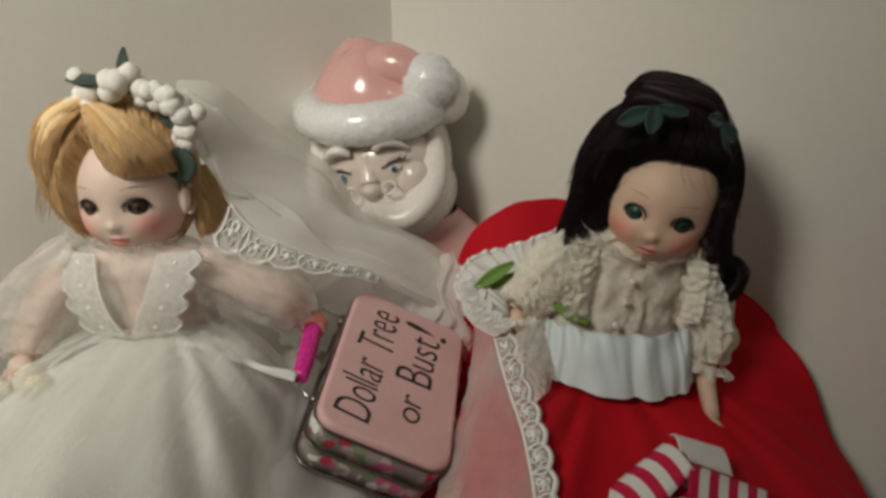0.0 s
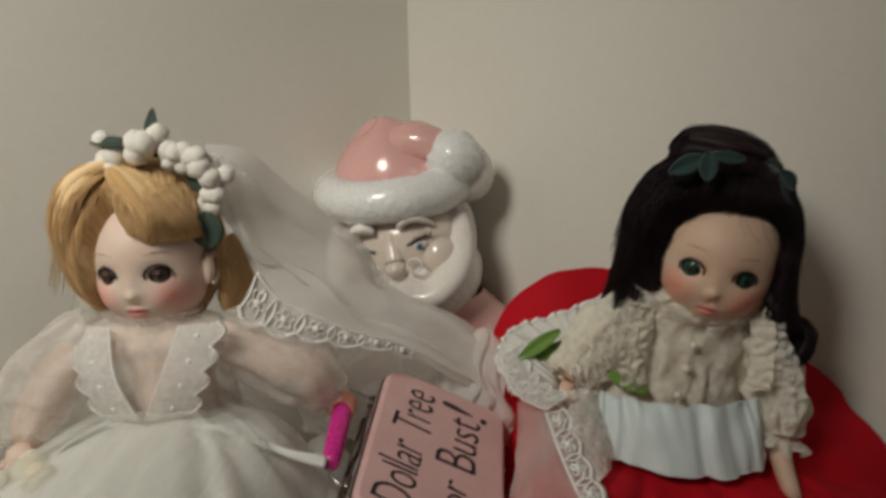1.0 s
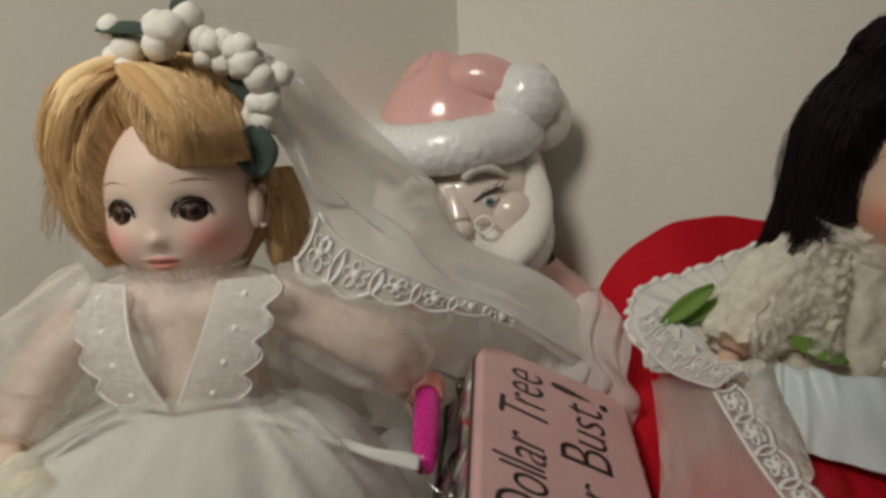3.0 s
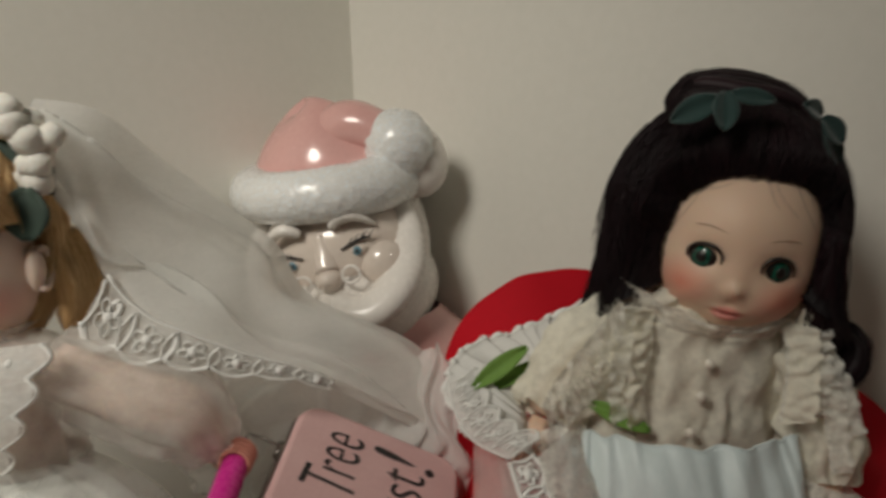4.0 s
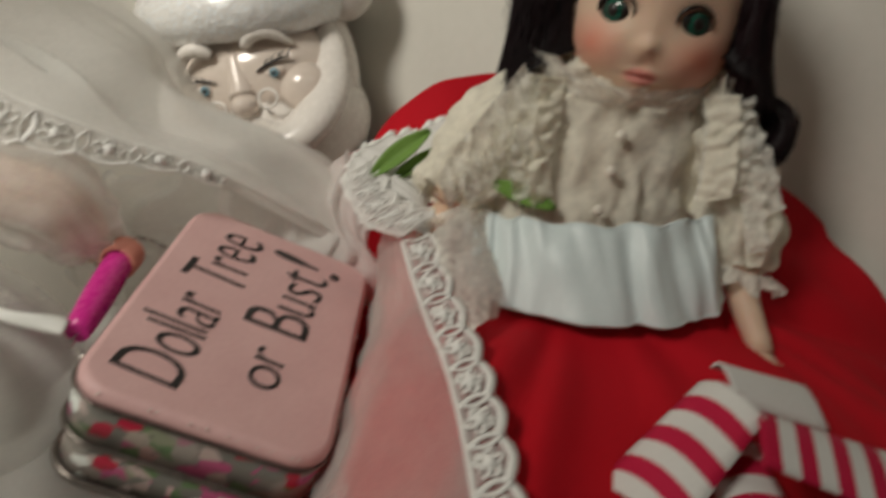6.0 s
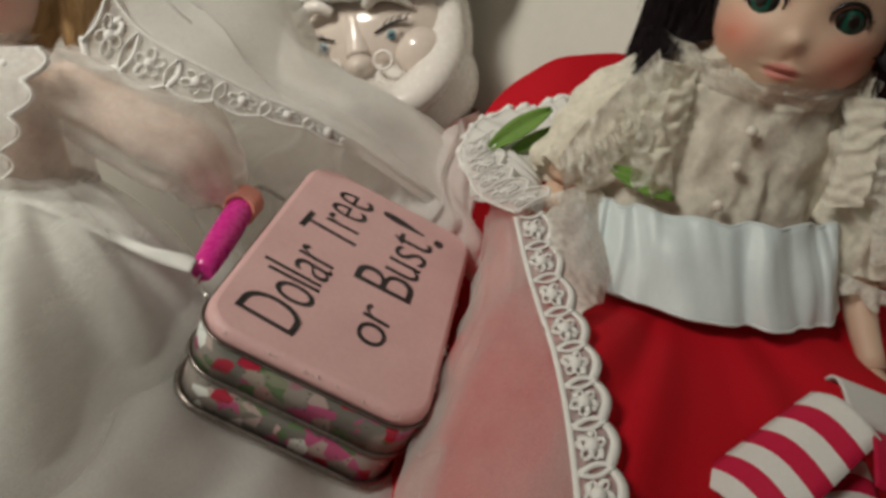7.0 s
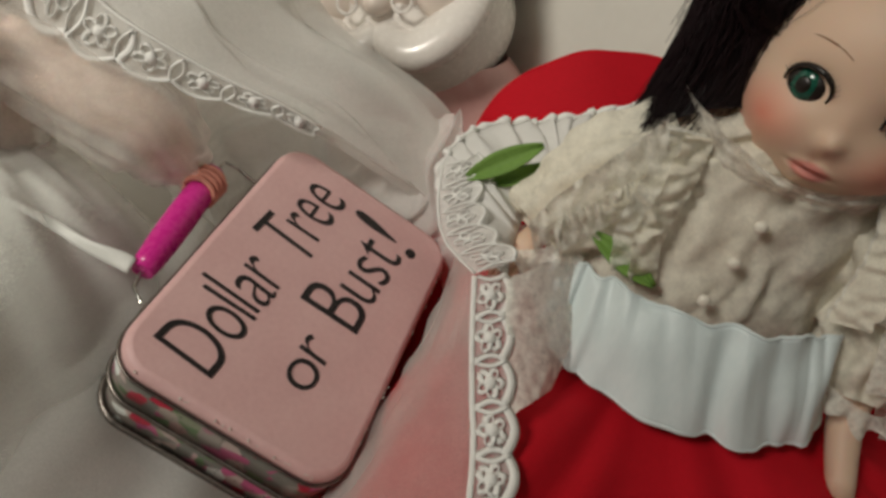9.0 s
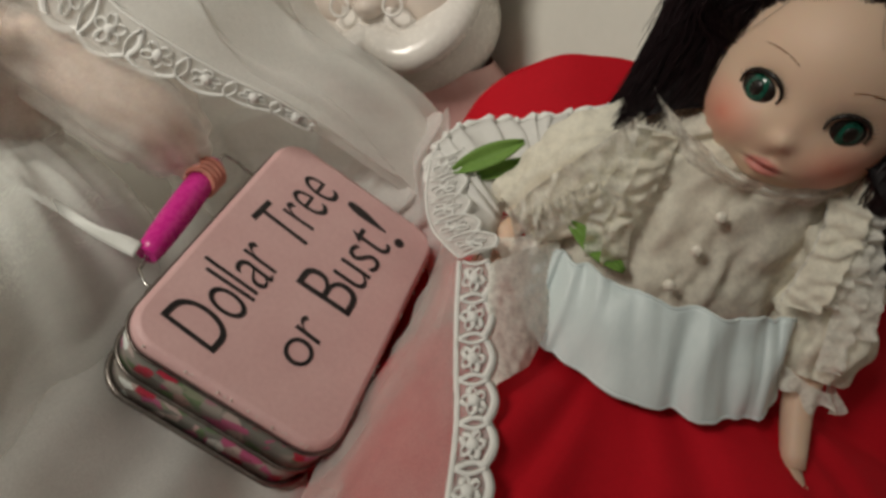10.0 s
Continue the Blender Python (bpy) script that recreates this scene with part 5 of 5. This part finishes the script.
def lunch_tin():
    n = TIN_N.normalized()
    u = (TIN_U - n * TIN_U.dot(n)).normalized()
    w = n.cross(u)
    wide, high, deep = 0.117, 0.079, 0.039
    m = Matrix((u, w, n)).transposed().to_4x4()
    m.translation = TIN_O - w * high
    root = thing("lunch_tin", (0, 0, 0), "small pink metal lunch tin with hand-lettered lid", "lunch box")
    root.matrix_world = m

    def shell(acc, z0, z1, grow, r, mat=0, soft=0.0):
        """A box with rounded corners between two depths, in the tin's own axes."""
        out = []
        for cx, cy, a0 in ((wide - r, high - r, 0), (r, high - r, 90), (r, r, 180), (wide - r, r, 270)):
            for k in range(9):
                a = radians(a0 + 90 * k / 8)
                out.append((cx + (r + grow) * math.cos(a), cy + (r + grow) * math.sin(a), math.cos(a), math.sin(a)))
        rings = [(z0, 0.0)] + ([(z1 - soft, 0.0), (z1 - soft * 0.3, -soft * 0.3), (z1, -soft)] if soft else [(z1, 0.0)])
        base = len(acc.v)
        c = len(out)
        for z, g in rings:
            acc.v += [(x + g * ca, y + g * sa, z) for x, y, ca, sa in out]
        for i in range(len(rings) - 1):
            for k in range(c):
                acc.f.append((base + i * c + k, base + i * c + (k + 1) % c, base + (i + 1) * c + (k + 1) % c, base + (i + 1) * c + k))
                acc.m.append(mat)
        acc.f.append(tuple(base + k for k in reversed(range(c))))
        acc.f.append(tuple(base + (len(rings) - 1) * c + k for k in range(c)))
        acc.m += [mat, mat]
        return out

    def own(name, acc, mats, parent, label=""):
        ob = acc.done(name, mats if isinstance(mats, list) else [mats])
        ob.parent = parent
        for p in ob.data.polygons:
            p.use_smooth = len(p.vertices) == 4
        return tagged(ob, label) if label else ob
    acc = Acc()
    shell(acc, -0.0055, 0.0, 0.0, 0.0125, 0, 0.0026)
    lid = own("lid", acc, PINK, root, "pink painted lid with black marker lettering")
    acc = Acc()
    shell(acc, -0.0205, -0.0058, 0.0003, 0.0125)
    own("lid_print", acc, PRINT, root, "printed flowers along the lid's edge")
    acc = Acc()
    shell(acc, -deep, -0.0215, -0.0004, 0.0125)
    own("body", acc, PRINT, root, "tin body printed with bright flowers")
    for z, r in ((-0.0215, 0.0011), (-deep + 0.001, 0.0013), (-0.0057, 0.0006)):
        acc = Acc()
        line = shell(Acc(), 0, 1, 0.0006, 0.0125)
        acc.tube([(x, y, z) for x, y, *_ in line] + [(line[0][0], line[0][1], z)], r, 0, 6)
        own("rolled_rim", acc, TIN, root, "dark worn rolled rim")
    acc = Acc()
    acc.tube([(0.040 + 0.045 * k / 10, -0.0002, -0.006 - 0.001 * math.sin(k * 1.7)) for k in range(11)], lambda q: 0.0009 * math.sin(math.pi * (0.05 + 0.9 * q)), 0, 6)
    own("worn_edge", acc, TIN, lid, "dark worn edge")
    rnd = random.Random(12)
    for k in range(40):
        acc = Acc()
        s = rnd.random()
        p = (wide * (0.1 + 0.8 * s), 0.0006, -0.0016) if k % 2 else (0.0006, high * (0.1 + 0.8 * s), -0.0016)
        acc.ball((p[0] + rnd.gauss(0, 0.0004), p[1] + rnd.gauss(0, 0.0005), p[2] + 0.0008 * rnd.random()), (rnd.uniform(0.0002, 0.0009), rnd.uniform(0.0002, 0.0005), 0.00025), 0, None, 7, 5)
        own("paint_chip", acc, CHIP, lid)
    # hand lettering, marker strokes a little proud of the lid, each letter set by itself
    rnd = random.Random(31)
    for text, x0, x1, y0, y1, slope in (("Dollar", 0.0100, 0.0565, 0.0510, 0.0720, -0.03), ("Tree", 0.0650, 0.1040, 0.0470, 0.0700, -0.02), ("or", 0.0220, 0.0420, 0.0225, 0.0335, 0.06), ("Bust", 0.0525, 0.0955, 0.0180, 0.0405, -0.02), ("!", 0.0975, 0.1020, 0.0140, 0.0430, 0.0)):
        letters = []
        for sign in text:
            curve = bpy.data.curves.new("lettering", "FONT")
            curve.body, curve.size, curve.extrude, curve.offset = sign, 0.02, 0.00012, -0.0002
            curve.materials.append(INK)
            letters.append(new("lettering", curve))
        bpy.context.view_layer.update()
        boxes = [(V(ob.bound_box[0]), V(ob.bound_box[6])) for ob in letters]
        gap = 0.0016
        total = sum(b.x - a.x for a, b in boxes) + gap * (len(boxes) - 1)
        tall = max(b.y for a, b in boxes)
        sx, sy = (x1 - x0) / total, (y1 - y0) / tall
        x = x0
        for ob, (low, top) in zip(letters, boxes):
            ob.parent = lid
            shear = Matrix(((1, 0.10, 0, 0), (0, 1, 0, 0), (0, 0, 1, 0), (0, 0, 0, 1)))
            ob.matrix_local = Matrix.Translation((x, y0 + slope * (x - x0) + rnd.uniform(-0.0007, 0.0007), 0.0002)) @ Matrix.Rotation(rnd.uniform(-0.07, 0.05) - (0.03 if text == "!" else 0.0), 4, "Z") @ Matrix.Diagonal((sx * rnd.uniform(0.93, 1.05), sy * rnd.uniform(0.93, 1.06), 1, 1)) @ shear @ Matrix.Translation((-low.x, 0, 0))
            tagged(ob, "black marker lettering")
            x += (top.x - low.x + gap) * sx
    # wire handle with a plastic grip
    acc = Acc()
    acc.tube([(0.030, high + 0.001, -0.020), (0.031, high + 0.006, -0.0205), (0.035, high + 0.011, -0.0215), (0.042, high + 0.0125, -0.0215), (0.095, high + 0.0175, -0.017), (0.1005, high + 0.0175, -0.0165), (0.101, high + 0.012, -0.016), (0.0995, high + 0.001, -0.016)], 0.00075, 0, 6)
    bail = own("handle", acc, STEEL, root, "bent steel wire handle")
    acc = Acc()
    acc.tube([(0.0415 + 0.052 * k / 12, high + 0.0125 + 0.005 * k / 12, -0.0215 + 0.0045 * k / 12) for k in range(13)], lambda q: 0.0041 + 0.0004 * math.sin(3 * q) + 0.0013 * math.sin(math.pi * q) ** 0.5, 0, 12)
    grip = own("grip", acc, HOT_PINK, bail, "hot pink plastic grip")
    acc = Acc()
    for k in range(4):
        x = 0.0815 + 0.0026 * k
        acc.tube([(x + 0.001 * math.sin(w), high + 0.0165 + 0.0062 * math.cos(w), -0.018 + 0.0062 * math.sin(w)) for w in [6.2832 * j / 14 for j in range(15)]], 0.0011, 0, 6)
    own("rubber_band", acc, RUBBER, bail, "peach rubber band wound on the grip")
    for x in (0.030, 0.0995):
        acc = Acc()
        acc.tube([(x - 0.004, high + 0.0012, -0.018), (x + 0.004, high + 0.0012, -0.018)], 0.0024, 0, 8)
        own("hinge_eye", acc, TIN, root, "small dark metal eye")
    acc = Acc()
    acc.grid(lambda a, b: V((0.052 + 0.016 * a, high + 0.0016 + 0.0012 * math.sin(math.pi * b), -0.014 - 0.018 * b)), 6, 6)
    own("latch", acc, TIN, root, "small dark latch")
    return root


lunch_tin()

# ---- the ceramic figure ----


def ceramic_bust():
    m = pose(-0.0610, 0.549, 0.187, 4, -12, -8)
    acc = Acc()

    def head(u, v):
        a, b = 2 * math.pi * u, math.pi * (v * 0.996 + 0.002)
        d = V((math.sin(b) * math.sin(a), -math.sin(b) * math.cos(a), math.cos(b)))
        x, y, z = d.x * 0.058, 0.052 + d.y * 0.05, -0.004 + d.z * (0.05 if d.z > 0 else 0.085)
        if d.y < 0:
            out = -0.004 * (bell(x, z, 0.023, 0.002, 0.012, 0.010) + bell(x, z, -0.023, 0.002, 0.012, 0.010))
            out += 0.007 * (bell(x, z, 0.032, -0.014, 0.014, 0.012) + bell(x, z, -0.032, -0.014, 0.014, 0.012))
            y -= out
        return V((x, y, z))
    acc.grid(head, 72, 60, 0, cu=True)
    acc.ball((0.002, 0.030, 0.0), (0.0505, 0.034, 0.036), 3, None, 48, 30)
    # broad smooth beard
    acc.ball((0.000, 0.056, -0.034), (0.0590, 0.061, 0.0520), 0, None, 72, 44, lambda d: 1 + 0.010 * math.sin(8 * d.x + 4 * d.z) - 0.05 * max(0.0, d.z) * abs(d.x))
    for s in (-1, 1):
        # moustache sweeping up to the temple, low in relief
        acc.tube(spline([(s * 0.002, -0.004, -0.0285), (s * 0.010, -0.009, -0.0355), (s * 0.022, -0.0085, -0.0385), (s * 0.036, -0.001, -0.0320), (s * 0.0455, 0.010, -0.0200), (s * 0.0495, 0.022, -0.0040), (s * 0.0490, 0.032, 0.0110), (s * 0.0450, 0.038, 0.0240)], 48), lambda q: 0.0045 + 0.0110 * math.sin(math.pi * (0.16 + 0.74 * q)) ** 1.1, 0, 20, 0.75)
        acc.tube(spline([(s * 0.0430, 0.050, 0.030), (s * 0.0460, 0.050, 0.010), (s * 0.0470, 0.052, -0.012), (s * 0.0460, 0.052, -0.034)], 24), lambda q: 0.016 * math.sin(math.pi * (0.22 + 0.75 * q)) ** 0.5, 0, 18)
        # heavy brows
        acc.tube(spline([(s * 0.0105, -0.0030, 0.0175), (s * 0.017, -0.0045, 0.0225), (s * 0.026, -0.0030, 0.0215), (s * 0.036, 0.005, 0.0125)], 20), lambda q: 0.0062 * math.sin(math.pi * (0.2 + 0.72 * q)), 0, 12, 0.7)
        c = V((s * 0.0218, 0.0006, 0.0))
        acc.ball(c, (0.0068, 0.0040, 0.0036), 3, None, 18, 12)
        acc.ball(c + V((0.0005, -0.0030, -0.0006)), (0.0031, 0.0014, 0.0030), 5, None, 14, 10)
        acc.ball(c + V((0.0005, -0.0042, -0.0006)), (0.0014, 0.0006, 0.0014), 4, None, 10, 8)
        lid = [c + V((s * (-0.009 + 0.0195 * q), -0.0050 + 0.0036 * q, 0.0012 + 0.0030 * math.sin(math.pi * (0.12 + 0.6 * q)) + 0.0026 * q)) for q in [k / 10 for k in range(11)]]
        acc.tube(lid, lambda q: 0.0006 + 0.0011 * math.sin(math.pi * (0.1 + 0.75 * q)), 4, 6, 0.5)
        for q in (0.3, 0.5, 0.7, 0.85, 1.0):
            p = lid[round(q * 10)]
            acc.tube([p, p + V((s * 0.0016, -0.0006, 0.0026)), p + V((s * 0.0044, -0.0004, 0.0046))], lambda k: 0.0009 * (1.1 - k), 4, 5, 0.6)
        # small round spectacles low on the nose
        c = V((s * 0.0160, -0.0085, -0.0135))
        acc.tube([c + V((0.0056 * math.cos(w), 0.001 * math.sin(w), 0.0052 * math.sin(w))) for w in [6.2832 * k / 24 for k in range(25)]], 0.0010, 0, 6)
        # cheek
        acc.ball((s * 0.0330, 0.010, -0.0130), (0.0165, 0.0130, 0.0150), 3, None, 24, 16)
    acc.ball((0, -0.0035, -0.0140), (0.0088, 0.0105, 0.0072), 3, None, 24, 16)
    acc.tube(spline([(0, 0.004, 0.014), (0, 0.0015, 0.003), (0, -0.003, -0.009)], 10), lambda q: 0.0062 + 0.0018 * q, 3, 12)
    # hat, folded over to one side
    def hat(u, v):
        a = 2 * math.pi * u
        lean = V((0.004, 0.057, 0.042)).lerp(V((0.002, 0.052, 0.100)), v)
        r = 0.054 * max(0.0, math.cos(v * 1.5707)) ** 0.55 + 0.0001
        dent = 1 - 0.1 * bell(math.sin(a), v, 0.75, 0.55, 0.35, 0.25)
        return lean + V((math.sin(a) * r * dent * 1.02, -math.cos(a) * r * 0.85 * dent, 0.004 * math.sin(2 * a) * v))
    acc.grid(hat, 60, 30, 1, cu=True)
    acc.tube(spline([(0.016, 0.046, 0.074), (0.030, 0.038, 0.077), (0.042, 0.034, 0.073), (0.054, 0.032, 0.064)], 20), lambda q: 0.022 - 0.008 * q, 1, 18, 0.9)
    brim = [V((math.sin(w) * 0.0510 + 0.0035, 0.054 - math.cos(w) * 0.056, 0.045 - 0.006 * math.cos(w) - 0.007 * math.sin(w))) for w in [3.1416 + 6.2832 * k / 48 for k in range(49)]]
    acc.tube(brim, lambda q: 0.0175 + 0.0014 * wob((math.sin(6.28 * q) * 6, math.cos(6.28 * q) * 6, 0), 2), 2, 24, 1.0)
    acc.ball((0.060, 0.030, 0.057), (0.0225, 0.021, 0.0225), 2, None, 40, 26, lambda d: 1 + 0.045 * math.sin(9 * math.atan2(d.z, d.x) + 9 * d.y) * (1 - d.y * d.y))
    acc.ball((0.066, 0.046, 0.043), (0.022, 0.02, 0.025), 0, None, 30, 20)
    # shoulders down to the table
    acc.grid(lambda u, v: V((0.02 * v, 0.055, -0.06 - 0.125 * v)) + V((math.sin(6.2832 * u) * (0.055 + 0.035 * math.sin(math.pi * min(1, v * 0.7))), -math.cos(6.2832 * u) * (0.04 + 0.012 * v), 0)), 48, 20, 1, cu=True)
    ob = acc.done("ceramic_bust", [GLAZE, PINK_GLAZE, GLITTER, FACE_GLAZE, INK, BLUE_DOT])
    ob.matrix_world = m
    return tagged(ob, "glazed white and pink ceramic winter bust with glittered hat brim", "figurine")


ceramic_bust()
